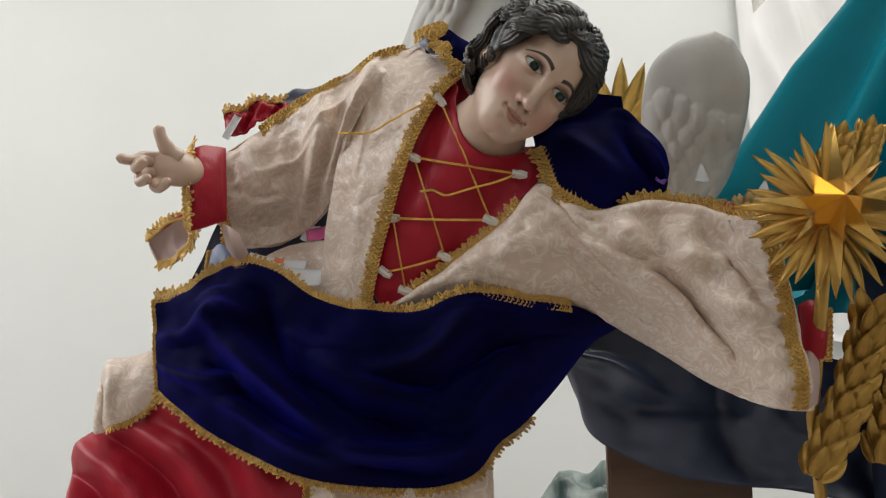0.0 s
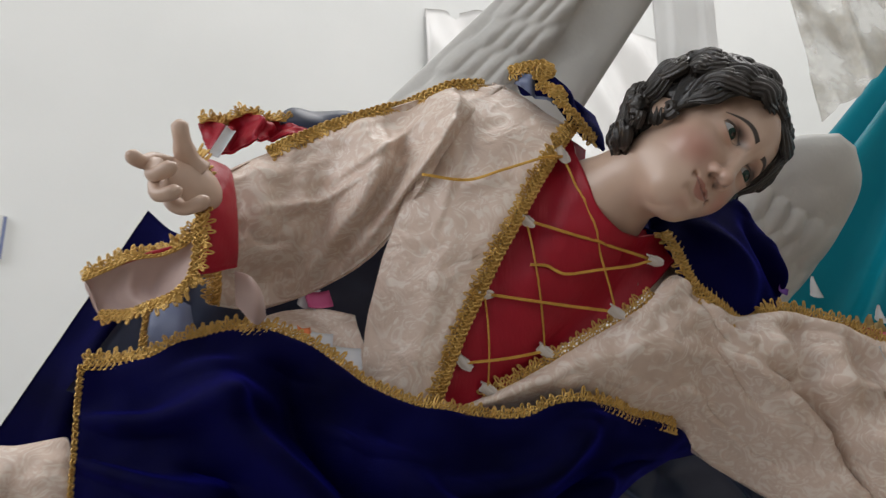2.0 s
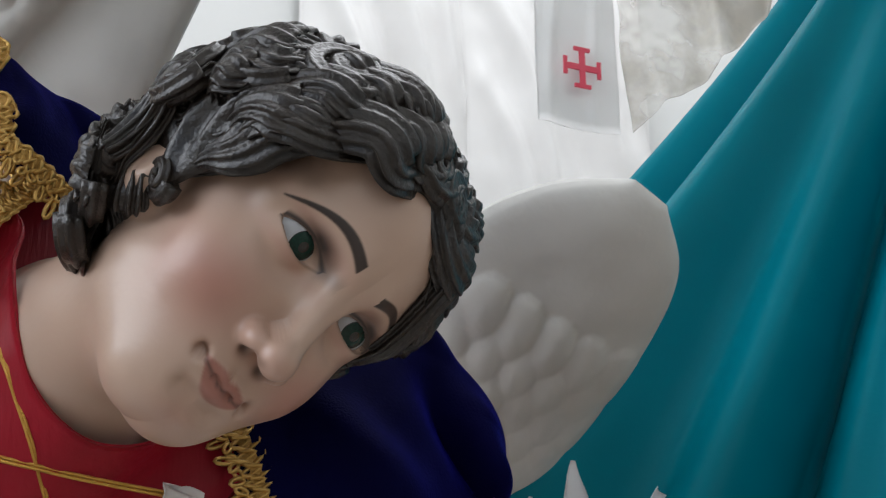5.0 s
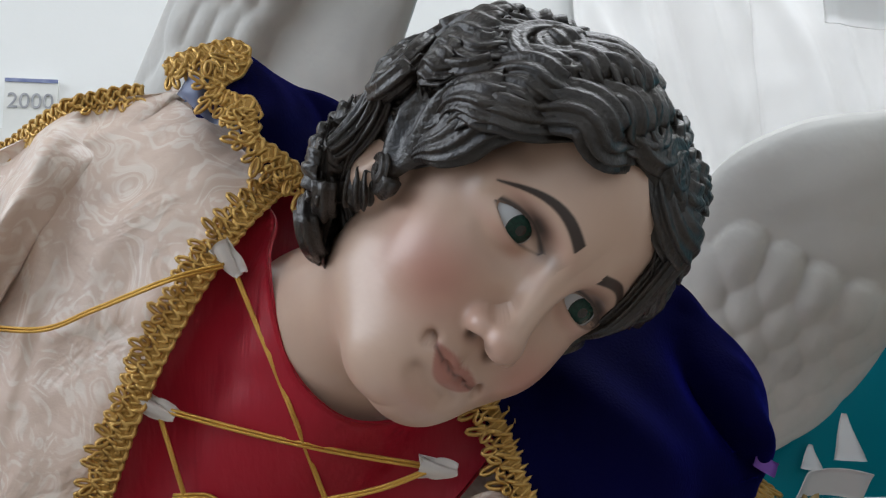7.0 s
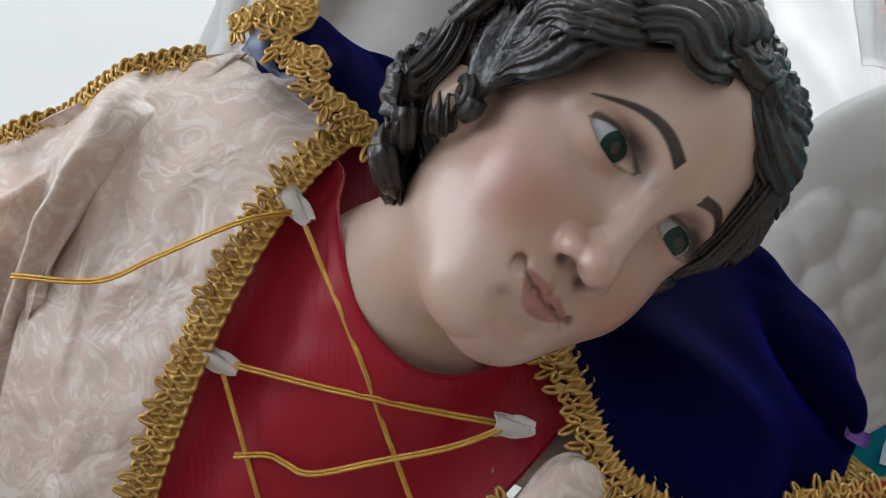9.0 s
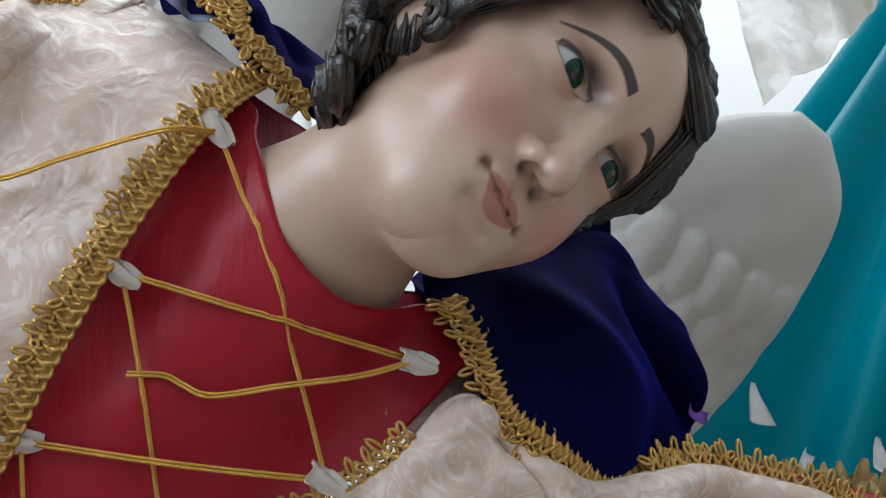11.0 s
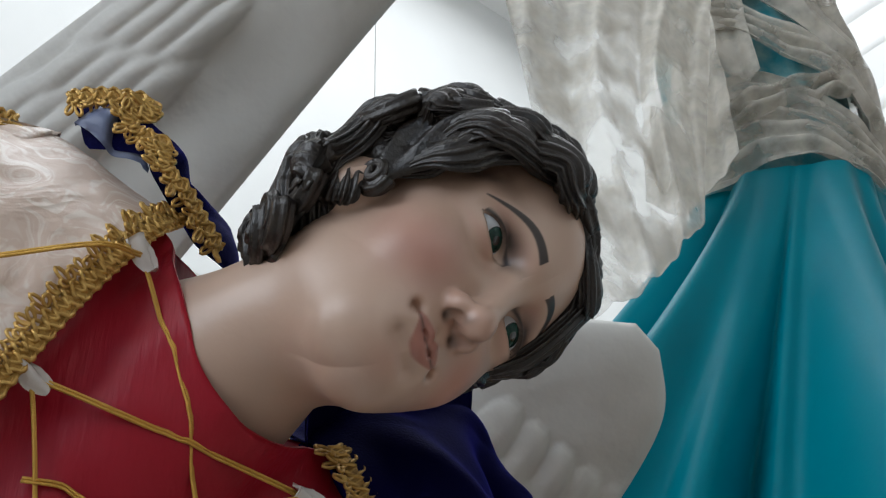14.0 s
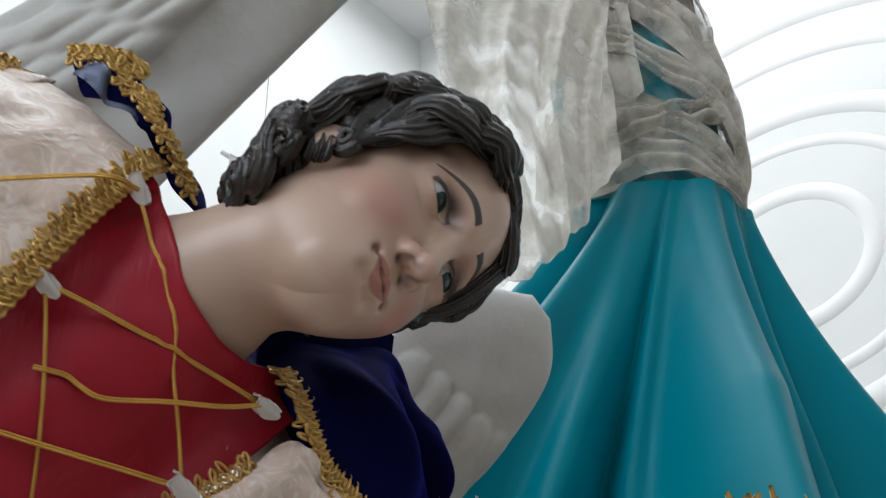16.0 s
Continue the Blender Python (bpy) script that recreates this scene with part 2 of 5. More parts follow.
def drape(top, bottom, n=90, m=60, bulge=0.03, ridges=(), wrinkle=0.002, wscale=30, power=0.6, upower=0.4, seed=0.0, toward=(0, -1, 0)):
    """A grid of cloth between two edges: it swells towards the front, with ridges (u0, v0, u1, v1, width, height) and small wrinkles."""
    a, b = curve(top, n), curve(bottom, n)
    u, v = np.linspace(0, 1, n)[:, None], np.linspace(0, 1, m)[None]
    g = a[:, None] * (1 - v[..., None]) + b[:, None] * v[..., None]
    h = bulge * np.sin(np.pi * v) ** power * np.clip(np.sin(np.pi * u), 0, 1) ** upower
    for u0, v0, u1, v1, w, k in ridges:
        du, dv = u1 - u0, v1 - v0
        t = np.clip(((u - u0) * du + (v - v0) * dv) / (du * du + dv * dv), 0, 1)
        bend = 0.07 * np.sin(t * 5 + seed)
        d = np.hypot(u - u0 - t * du - bend * dv, v - v0 - t * dv + bend * du)
        h = h + k * np.exp(-(d / w) ** 2) * (0.4 + 0.6 * np.sin(np.pi * np.clip(t, 0.05, 0.95)))
    if wrinkle:
        h = h + wrinkle * value_noise(g.reshape(-1, 3), wscale, seed).reshape(n, m) + 0.5 * wrinkle * value_noise(g.reshape(-1, 3), wscale * 2.3, seed + 3).reshape(n, m)
    return g + h[..., None] * np.array(toward, float)


def shell(g, thick=0.003):
    """Vertices and faces of a sheet of cloth with thickness."""
    n, m = g.shape[:2]
    nr = normals_of(g)
    v = np.vstack([g.reshape(-1, 3), (g + nr * thick).reshape(-1, 3)])
    k = n * m
    f = grid_faces(n, m) + [tuple(reversed(x)) for x in grid_faces(n, m, k)]
    rim = [i * m for i in range(n)] + [(n - 1) * m + j for j in range(1, m)] + [i * m + m - 1 for i in range(n - 2, -1, -1)] + [j for j in range(m - 2, 0, -1)]
    for i in range(len(rim)):
        p, q = rim[i], rim[(i + 1) % len(rim)]
        f.append((p, p + k, q + k, q))
    return v, f


def sheet(name, g, mat, parent, label="", thick=0.003):
    v, f = shell(g, thick)
    return mesh_object(name, v, f, mat, parent, label)


def tube_arrays(path, radius, sides=8, flat=1.0, up=(0, -1, 0.2), ribs=0, rib=0.0, caps=True):
    """A swept tube; radius is a number or one per point; flat squeezes it along its up; ribs run along it."""
    p = np.array(path, float)
    n = len(p)
    r = np.broadcast_to(np.array(radius, float), (n,))
    t = np.gradient(p, axis=0)
    t /= np.linalg.norm(t, axis=1, keepdims=True) + 1e-12
    up = np.broadcast_to(np.array(up, float), (n, 3))
    s = np.cross(t, up)
    s /= np.linalg.norm(s, axis=1, keepdims=True) + 1e-12
    w = np.cross(s, t)
    a = np.linspace(0, 2 * np.pi, sides, endpoint=False)
    k = 1 + rib * np.cos(ribs * a)
    v = p[:, None] + r[:, None, None] * k[None, :, None] * (np.cos(a)[None, :, None] * s[:, None] + flat * np.sin(a)[None, :, None] * w[:, None])
    f = grid_faces(n, sides, 0, True)
    v = v.reshape(-1, 3)
    if caps:
        f += [tuple(range(sides - 1, -1, -1)), tuple((n - 1) * sides + j for j in range(sides))]
    return v, f


def joined(pieces):
    """Several (verts, faces) as one."""
    vs, fs, k = [], [], 0
    for v, f in pieces:
        vs.append(np.asarray(v, float))
        fs += [tuple(i + k for i in x) for x in f]
        k += len(v)
    return np.vstack(vs), fs


def tube(name, path, radius, mat, parent=None, label="", **kw):
    v, f = tube_arrays(path, radius, **kw)
    return mesh_object(name, v, f, mat, parent, label)


rng = random.Random(7)


def lace(name, edge, parent, width=0.013, out=1.0, toward=(0, -1, 0.15), lift=0.003, label="", picot=0.0115):
    """Gold braid along an edge: a woven ground, three plaited cords and a row of open loops on the side out."""
    e = np.array(edge, float)
    L = np.linalg.norm(np.diff(e, axis=0), axis=1).sum()
    n = max(12, int(L / 0.0011))
    p = curve(e[::max(1, len(e) // 40)] if len(e) > 60 else e, n)
    t = np.gradient(p, axis=0)
    t /= np.linalg.norm(t, axis=1, keepdims=True) + 1e-12
    tw = np.broadcast_to(np.array(toward, float), p.shape)
    s = np.cross(t, tw)
    s /= np.linalg.norm(s, axis=1, keepdims=True) + 1e-12
    s = s * out
    nr = np.cross(s, t) * out
    nr *= np.sign((nr * tw).sum(1, keepdims=True))
    c = p + nr * lift
    d = np.linspace(0, L, n)
    jit = np.array([noise.noise(Vector((x * 90, 3.1, 0.2))) for x in d])
    pieces = []
    g = np.stack([c - s * width * 0.5, c - s * width * 0.15 + nr * 0.0008, c + s * width * (0.18 + 0.10 * np.sin(d * 600))[:, None]], 1)
    ground = shell(g[::2], -0.0012)
    for ph, am, ce in ((0, 0.22, -0.24), (2.1, 0.24, 0.0), (4.2, 0.22, 0.20), (1.0, 0.05, -0.45)):
        w = 2 * np.pi * d / 0.0066 + ph + 1.6 * jit
        q = c + s * (width * (ce + am * np.sin(w)))[:, None] + nr * (0.0012 + 0.0009 * np.cos(w + ph))[:, None]
        pieces.append(tube_arrays(q, 0.00125, sides=4, up=(0.1, -1, 0.3)))
    k = max(2, int(L / 0.0092))
    for i in range(k):
        for fan, reach in ((-0.75, 0.62), (0.0, 1.0), (0.75, 0.62)):
            j = min(n - 1, max(0, int((i + 0.5 + 0.22 * fan) / k * (n - 1))))
            h = picot * reach * (0.6 + 0.45 * rng.random())
            ang = fan * 0.8 + rng.uniform(-0.3, 0.3)
            a = np.linspace(-0.5 * np.pi, 1.5 * np.pi, 11)
            dirv = s[j] * math.cos(ang) + t[j] * math.sin(ang)
            side = t[j] * math.cos(ang) - s[j] * math.sin(ang)
            lp = c[j] + s[j] * width * 0.36 + dirv * (h * 0.5 * (1 + np.sin(a)))[:, None] + side * (0.0016 * np.cos(a))[:, None] + nr[j] * (0.0010 + 0.0012 * rng.uniform(-1, 1.6) * (1 + np.sin(a)))[:, None]
            pieces.append(tube_arrays(lp, 0.00115, sides=4, up=(0.1, -1, 0.3), caps=False))
    v, f = joined(pieces)
    ob = mesh_object(name, v, f, M_GOLD, parent, label or "gold lace braid with loops")
    v, f = ground
    mesh_object("braid_ground", v, f, M_GOLDBACK, ob)
    return ob


# ---------------------------------------------------------------- room
def box(name, lo, hi, mat, label="", category="", kind="structure", parent=None, bevel=0.0):
    bm = bmesh.new()
    bmesh.ops.create_cube(bm, size=1)
    for v in bm.verts:
        v.co = Vector([lo[k] + (v.co[k] + 0.5) * (hi[k] - lo[k]) for k in range(3)])
    if bevel:
        bmesh.ops.bevel(bm, geom=bm.edges[:], offset=bevel, segments=2, affect='EDGES')
    me = bpy.data.meshes.new(name)
    bm.to_mesh(me)
    bm.free()
    me.materials.append(mat)
    ob = new(name, me)
    if parent:
        ob.parent = parent
        ob.matrix_parent_inverse = parent.matrix_world.inverted()
    return tagged(ob, label, category, kind=kind) if not parent else tagged(ob, label)


# Floor, ceiling, west and south walls are unseen, added to close the room.
box("floor", (-5.75, -5.25, -0.1), (4.75, 5.25, 0), M_FLOOR, "pale tiled floor of the church", "floor")
box("wall_north", (-5.5, 5.0, 0), (4.5, 5.25, 8.0), M_WALL, "plain white plastered wall behind the statues", "wall")
box("wall_west_low", (-5.75, -5, 0), (-5.5, 5.25, 2.6), M_WALL, "white wall under the assumed window opening", "wall")
box("wall_west_high", (-5.75, -5, 6.4), (-5.5, 5.25, 8.0), M_WALL, "white wall above the assumed window opening", "wall")
box("wall_south", (-5.75, -5.25, 0), (4.75, -5.0, 8.0), M_WALL, "white wall at the near end of the room", "wall")
box("wall_east", (4.5, -5, 0), (4.75, 5.25, 8.0), M_WALL, "white plastered wall at the side", "wall")
box("ceiling", (-5.75, -5.25, 8.0), (4.75, 5.25, 8.2), M_CEIL, "white plastered ceiling", "ceiling")


def arch_rings():
    """Stepped round mouldings of a white arch high on the side wall."""
    e = empty("arch_moulding", (4.4, 2.6, 3.6), "white plaster arch of stepped round mouldings on the side wall", "moulding")
    for k, (r, w) in enumerate(((0.45, 0.10), (0.80, 0.07), (1.05, 0.13), (1.5, 0.09), (1.85, 0.16))):
        a = np.linspace(0, 2 * np.pi, 72)
        path = np.stack([np.full(72, 4.5 + 0.86 * w), 2.55 + r * np.cos(a), 4.75 + 0.85 * r * np.sin(a)], 1)
        tube("moulding", path, w, M_CEIL, e, sides=12, up=(-1, 0, 0))
    for z in (3.2, 3.45, 2.9):
        tube("moulding", [(4.54, -3.0, z - 0.3), (4.54, 1.0, z), (4.54, 4.9, z + 0.3)], 0.07, M_CEIL, e, sides=10, up=(-1, 0, 0))
    return e


arch_rings()


def wall_cross():
    """Cross-shaped board on the wall with painted words."""
    e = empty("wall_cross", (-0.80, 4.99, 2.87), "white cross-shaped board with painted grey words on the wall", "cross")
    lx, cz = -0.80, 3.07
    outline = [(-0.095, 0.29), (0.095, 0.29), (0.095, 0.095), (0.285, 0.095), (0.285, -0.095), (0.095, -0.095), (0.095, -0.69), (-0.095, -0.69), (-0.095, -0.095), (-0.285, -0.095), (-0.285, 0.095), (-0.095, 0.095)]
    n = len(outline)
    v = [(lx + x, 4.972, cz + z) for x, z in outline] + [(lx + x, 4.998, cz + z) for x, z in outline]
    f = [tuple(range(n - 1, -1, -1)), tuple(range(n, 2 * n))] + [(i, (i + 1) % n, n + (i + 1) % n, n + i) for i in range(n)]
    mesh_object("board", v, f, M_CROSS, e, smooth=False)
    for x0, z0, x1, z1 in ((-0.095, 0.276, 0.095, 0.29), (-0.285, -0.09, -0.272, 0.09), (0.272, -0.09, 0.285, 0.09), (-0.095, -0.69, 0.095, -0.674)):
        box("painted_edge", (lx + x0, 4.968, cz + z0), (lx + x1, 4.9715, cz + z1), M_BLUEEDGE, "worn blue edge", parent=e)

    def words(text, x, z, size):
        cu = bpy.data.curves.new("words", 'FONT')
        cu.body, cu.size, cu.align_x, cu.align_y, cu.extrude = text, size, 'CENTER', 'CENTER', 0.0015
        tmp = bpy.data.objects.new("words", cu)
        me = bpy.data.meshes.new_from_object(tmp)
        bpy.data.objects.remove(tmp)
        me.materials.append(M_INK)
        ob = new("words", me)
        ob.matrix_world = pose(lx + x, 4.969, cz + z, 90, 0, 0)
        ob.parent = e
        ob.matrix_parent_inverse = e.matrix_world.inverted()
        tagged(ob, "grey painted words")

    words("2000", 0, 0.20, 0.085)
    words("JESUCRISTO", 0, 0.0, 0.098)
    words("DIOS", 0, -0.15, 0.07)
    words("Y", 0, -0.21, 0.05)
    words("HOMBRE", 0, -0.27, 0.05)
    for k, w in enumerate((0.08, 0.12, 0.14)):
        box("line_of_writing", (lx - w / 2, 4.969, cz - 0.375 - 0.05 * k), (lx + w / 2, 4.971, cz - 0.345 - 0.05 * k), M_INK, "illegible painted line", parent=e)
    words("2001", 0, -0.58, 0.075)
    return e


wall_cross()


def cement_block():
    e = empty("cement_ledge", (-0.93, 4.8, 0), "grey cement block against the white wall", "ledge")
    box("block", (-1.17, 4.85, 0.0), (-0.62, 4.995, 2.25), M_GREY, parent=e, bevel=0.03)
    return e


cement_block()


# ---------------------------------------------------------------- statue of the angel
EX, UP = Vector((0.638, 0.483, -0.599)), Vector((0.761, -0.276, 0.587))
FW = EX.cross(UP).normalized()
UP = FW.cross(EX) * -1 if FW.cross(EX).dot(UP) < 0 else FW.cross(EX)
EX.normalize(), UP.normalize()
HEAD = np.array([EX, FW, UP])
HEAD_AT = np.array([0.1335, 1.2595, 1.9745])


def to_world(p):
    return np.asarray(p) @ HEAD + HEAD_AT


def ell(p, c, r):
    q, r = p - np.array(c), np.array(r)
    k0 = np.linalg.norm(q / r, axis=1)
    k1 = np.linalg.norm(q / (r * r), axis=1) + 1e-9
    return k0 * (k0 - 1) / k1


def cap(p, a, b, ra, rb):
    a, b = np.array(a), np.array(b)
    t = np.clip(((p - a) @ (b - a)) / ((b - a) @ (b - a)), 0, 1)
    return np.linalg.norm(p - a - t[:, None] * (b - a), axis=1) - (ra + (rb - ra) * t)


def smin(a, b, k):
    h = np.clip(0.5 + 0.5 * (b - a) / k, 0, 1)
    return b + (a - b) * h - k * h * (1 - h)


def smax(a, b, k):
    return -smin(-a, -b, k)


HAIR_C = np.array((-0.010, -0.046, 0.012))
EYE_X, EYE_F, EYE_Z, EYE_R = 0.0245, -0.0118, -0.0005, 0.0141


def lid_lines(x):
    k = np.clip(1 - (x / 0.0142) ** 2, 0, 1)
    return 0.0051 * k ** 0.8, -0.0046 * k ** 0.9


def turned_jaw(p):
    """The carved chin stands a little to one side of the brow's middle; returns the place measured from the face's own middle."""
    p = p.copy()
    p[:, 0] -= 0.105 * np.minimum(0.008 * np.logaddexp(0, -p[:, 2] / 0.008), 0.056)
    return p


def head_sdf(p):
    neck = smin(cap(p, (0, -0.064, -0.050), (0.029, -0.1244, -0.1017), 0.038, 0.045), ell(p, (0.047, -0.140, -0.121), (0.056, 0.056, 0.058)), 0.03)
    scalp = ell(p, HAIR_C, (0.060, 0.074, 0.060))
    p = turned_jaw(p)
    side = p[:, 0].copy()
    p[:, 0] = np.abs(p[:, 0])
    d = smax(ell(p, (0, -0.054, 0.036), (0.057, 0.073, 0.066)), scalp, 0.012)
    d = smin(d, ell(p, (0, -0.043, -0.022), (0.046, 0.046, 0.064)), 0.022)
    d = smin(d, ell(p, (0, -0.045, -0.006), (0.051, 0.040, 0.040)), 0.020)
    d = smin(d, ell(p, (0.023, -0.021, -0.034), (0.023, 0.022, 0.026)), 0.016)
    d = smin(d, ell(p, (0, -0.0150, -0.0735), (0.0165, 0.0170, 0.0130)), 0.032)
    d = smin(d, cap(p, (0.031, -0.056, -0.047), (0.011, -0.021, -0.075), 0.012, 0.011), 0.026)
    d = smin(d, ell(p, (0, -0.012, -0.055), (0.021, 0.0175, 0.019)), 0.016)
    d = smin(d, cap(p, (0.006, 0.0085, 0.012), (0.040, -0.0115, 0.0075), 0.0065, 0.0065), 0.014)
    d = smax(d, -ell(p, (0.0255, 0.010, -0.003), (0.0165, 0.013, 0.0115)), 0.010)
    q = p - np.array((EYE_X, EYE_F, EYE_Z))
    zu, zl = lid_lines(q[:, 0])
    ball = np.linalg.norm(q, axis=1)
    d = np.maximum(d, -(ball - 0.0135))
    lids = np.maximum(ball - 0.0160, -np.maximum(q[:, 2] - zu, zl - q[:, 2]))
    d = smin(d, lids, 0.003)
    crease = cap(p, (EYE_X - 0.012, 0.0045, 0.0095), (EYE_X + 0.012, -0.0015, 0.0095), 0.0009, 0.0009)
    d = smax(d, -crease, 0.0025)
    d = smin(d, cap(p, (0, 0.0065, 0.008), (0, 0.0180, -0.030), 0.0050, 0.0060), 0.010)
    d = smin(d, ell(p, (0, 0.0180, -0.0340), (0.0080, 0.0084, 0.0072)), 0.006)
    d = smin(d, ell(p, (0.0092, 0.0085, -0.0355), (0.0056, 0.0085, 0.0058)), 0.004)
    d = smax(d, -ell(p, (0.0064, 0.0110, -0.0412), (0.0032, 0.0056, 0.0034)), 0.002)
    d = smax(d, -cap(p, (0, 0.0125, -0.0430), (0, 0.0100, -0.0500), 0.0020, 0.0024), 0.004)
    d = smin(d, cap(p, (0.0026, 0.0070, -0.0538), (0.0128, -0.0005, -0.0532), 0.0029, 0.0014), 0.0035)
    d = smin(d, cap(p, (0, 0.0060, -0.0612), (0.0095, 0.0010, -0.0575), 0.0039, 0.0020), 0.0035)
    d = smax(d, -cap(p, (0, 0.0118, -0.0572), (0.0150, 0.0010, -0.0548), 0.0012, 0.0010), 0.0016)
    d = smax(d, -ell(p, (0.0165, 0.0030, -0.0545), (0.0018, 0.0035, 0.0020)), 0.005)
    d = smax(d, -cap(p, (0, 0.0090, -0.0680), (0.009, 0.0055, -0.0675), 0.0026, 0.0018), 0.008)
    ear = ell(p, (0.0585, -0.056, -0.029), (0.013, 0.012, 0.018))
    ear = smax(ear, -ell(p, (0.073, -0.053, -0.025), (0.005, 0.007, 0.011)), 0.004)
    d = np.where(side < 0, smin(d, ear, 0.005), d)
    return smin(d, neck, 0.020)


HEAD_C = np.array((0.0, -0.055, -0.008))


def head_arrays():
    n, m = 330, 430
    ez = np.linspace(-1, 1, n)
    el = (ez * 0.55 + 0.45 * ez ** 3) * 0.5 * np.pi * 0.9995
    az = np.linspace(-1, 1, m, endpoint=False)
    az = (0.42 * az + 0.58 * np.sign(az) * np.abs(az) ** 2.2) * np.pi
    E, A = np.meshgrid(el, az, indexing="ij")
    w = np.stack([np.cos(E) * np.sin(A), np.cos(E) * np.cos(A), np.sin(E)], -1).reshape(-1, 3)
    r = np.full(len(w), 0.27)
    for _ in range(110):
        r -= 0.75 * head_sdf(HEAD_C + w * r[:, None])
    v = HEAD_C + w * r[:, None]
    f = grid_faces(n, m, 0, True)
    x, fo, z = np.abs(turned_jaw(v)[:, 0]), v[:, 1], v[:, 2]
    front = np.clip((fo + 0.045) / 0.02, 0, 1)
    blush = 0.60 * np.exp(-(((x - 0.033) / 0.018) ** 2 + ((z + 0.038) / 0.018) ** 2)) * front
    blush += 0.22 * np.exp(-(((x) / 0.011) ** 2 + ((z + 0.036) / 0.008) ** 2)) * (fo > 0) + 0.25 * np.exp(-((x / 0.012) ** 2 + ((z + 0.078) / 0.010) ** 2))
    blush += 0.35 * np.exp(-(((x - EYE_X) / 0.018) ** 2 + ((z - 0.007) / 0.004) ** 2)) * front
    zt = -0.0506 - 0.0030 * (x / 0.0155) ** 2 - 0.0014 * np.exp(-(x / 0.0025) ** 2)
    zb = -0.0652 + 0.0115 * (x / 0.0155) ** 2
    lip = np.clip(np.minimum(zt - z, z - zb) / 0.0012, 0, 1) * np.clip((0.0158 - x) / 0.001, 0, 1) * (fo > -0.02)
    lip = np.maximum(lip * 0.8, 0)
    t = np.clip((x - 0.009) / 0.035, 0, 1)
    zc = 0.0115 + 0.0080 * np.sin(np.pi * np.minimum(t * 0.95 + 0.05, 1)) - 0.0070 * t
    half = 0.0024 * (1 - t) ** 0.6 + 0.0004
    brow = np.clip((half - np.abs(z - zc)) / 0.0008 + 0.5, 0, 1) * (x > 0.0085) * (x < 0.0445) * front * 0.98
    qx, qz = x - EYE_X, z - EYE_Z
    zu, zl = lid_lines(qx)
    near = (np.abs(qx) < 0.0140) & (fo > -0.03)
    liner = np.exp(-((qz - zu - 0.0006) / 0.0017) ** 2) * near * 0.97 + np.exp(-((qz - zl) / 0.0008) ** 2) * near * 0.4
    shade = np.exp(-((qz - zu - 0.0020) / 0.0036) ** 2) * (np.abs(qx) < 0.019) * (fo > -0.03) * np.clip(1.15 - np.abs(qx - np.where(v[:, 0] < 0, -0.004, 0.004)) / 0.016, 0, 1)
    liner = np.maximum(liner, 0.97 * shade)
    blush += 0.25 * np.exp(-(((x - EYE_X) / 0.015) ** 2 + ((z + 0.0075) / 0.003) ** 2)) * front
    # Colour is also darkened along the lip seam and in the nostril hollows.
    mouth = np.exp(-((z + 0.0573 - 0.0026 * (x / 0.0155) ** 2) / 0.0008) ** 2) * np.clip((0.0160 - x) / 0.003, 0, 1) * (fo > -0.02) * 0.7
    nost = np.exp(-(((x - 0.0064) / 0.0030) ** 2 + ((z + 0.0412) / 0.0028) ** 2)) * 0.8 * (fo > 0.0)
    dark = np.clip(np.maximum.reduce([brow, liner, mouth, nost]), 0, 1)
    return v, f, np.stack([np.clip(blush, 0, 1), np.clip(lip, 0, 1), dark, np.ones_like(dark)], 1)




def hair_point(a, e, lift):
    """A place over the scalp by bearing from the face and height, in degrees."""
    a, e = np.radians(a), np.radians(e)
    w = np.stack([np.cos(e) * np.sin(a), np.cos(e) * np.cos(a), np.sin(e)], -1)
    rx = 0.061 - 0.010 * np.clip(-3 * w[..., 2], 0, 1) * np.clip((w[..., 1] + 0.25) / 0.4, 0, 1)
    r = 1 / np.sqrt((w[..., 0] / rx) ** 2 + (w[..., 1] / np.where(w[..., 1] < 0, 0.080, 0.073)) ** 2 + (w[..., 2] / np.where(w[..., 2] < 0, 0.098, 0.056)) ** 2)
    return HAIR_C + w * (r + lift)[..., None], w


def hairline(a):
    return np.interp(np.abs(a), [0, 5, 23, 40, 55, 68, 80, 88, 93, 104, 110, 125, 180], [36, 36, 30, 25, 5, -24, -42, -42, -31, -31, -58, -70, -76])


def lock(a0, e0, a1, e1, waves, amp, width, phase, lift=0.008, bend=1.3, n=60, curl=0.0):
    u = np.linspace(0, 1, n)
    env = np.clip(u * 5, 0, 1)
    a = a0 + (a1 - a0) * u + 0.7 * amp * np.cos(2 * np.pi * waves * u + phase) * env
    e = e0 + (e1 - e0) * u ** bend + amp * np.sin(2 * np.pi * waves * u + phase) * env
    k = np.clip((u - 0.72) / 0.28, 0, 1)
    a = a + curl * k ** 2 * np.sin(k * 5) * 14
    e = e + curl * k ** 2 * (1 - np.cos(k * 5)) * 9
    p, w = hair_point(a, e, lift + 0.004 * np.sin(2 * np.pi * waves * u + phase + 1.2) + 0.004 * np.sin(np.pi * u))
    r = width * np.clip(np.minimum(u * 4 + 0.35, (1 - u) * 3.2 + 0.18), 0, 1)
    return tube_arrays(p, r, sides=60, flat=0.55, up=w, ribs=11, rib=0.13)


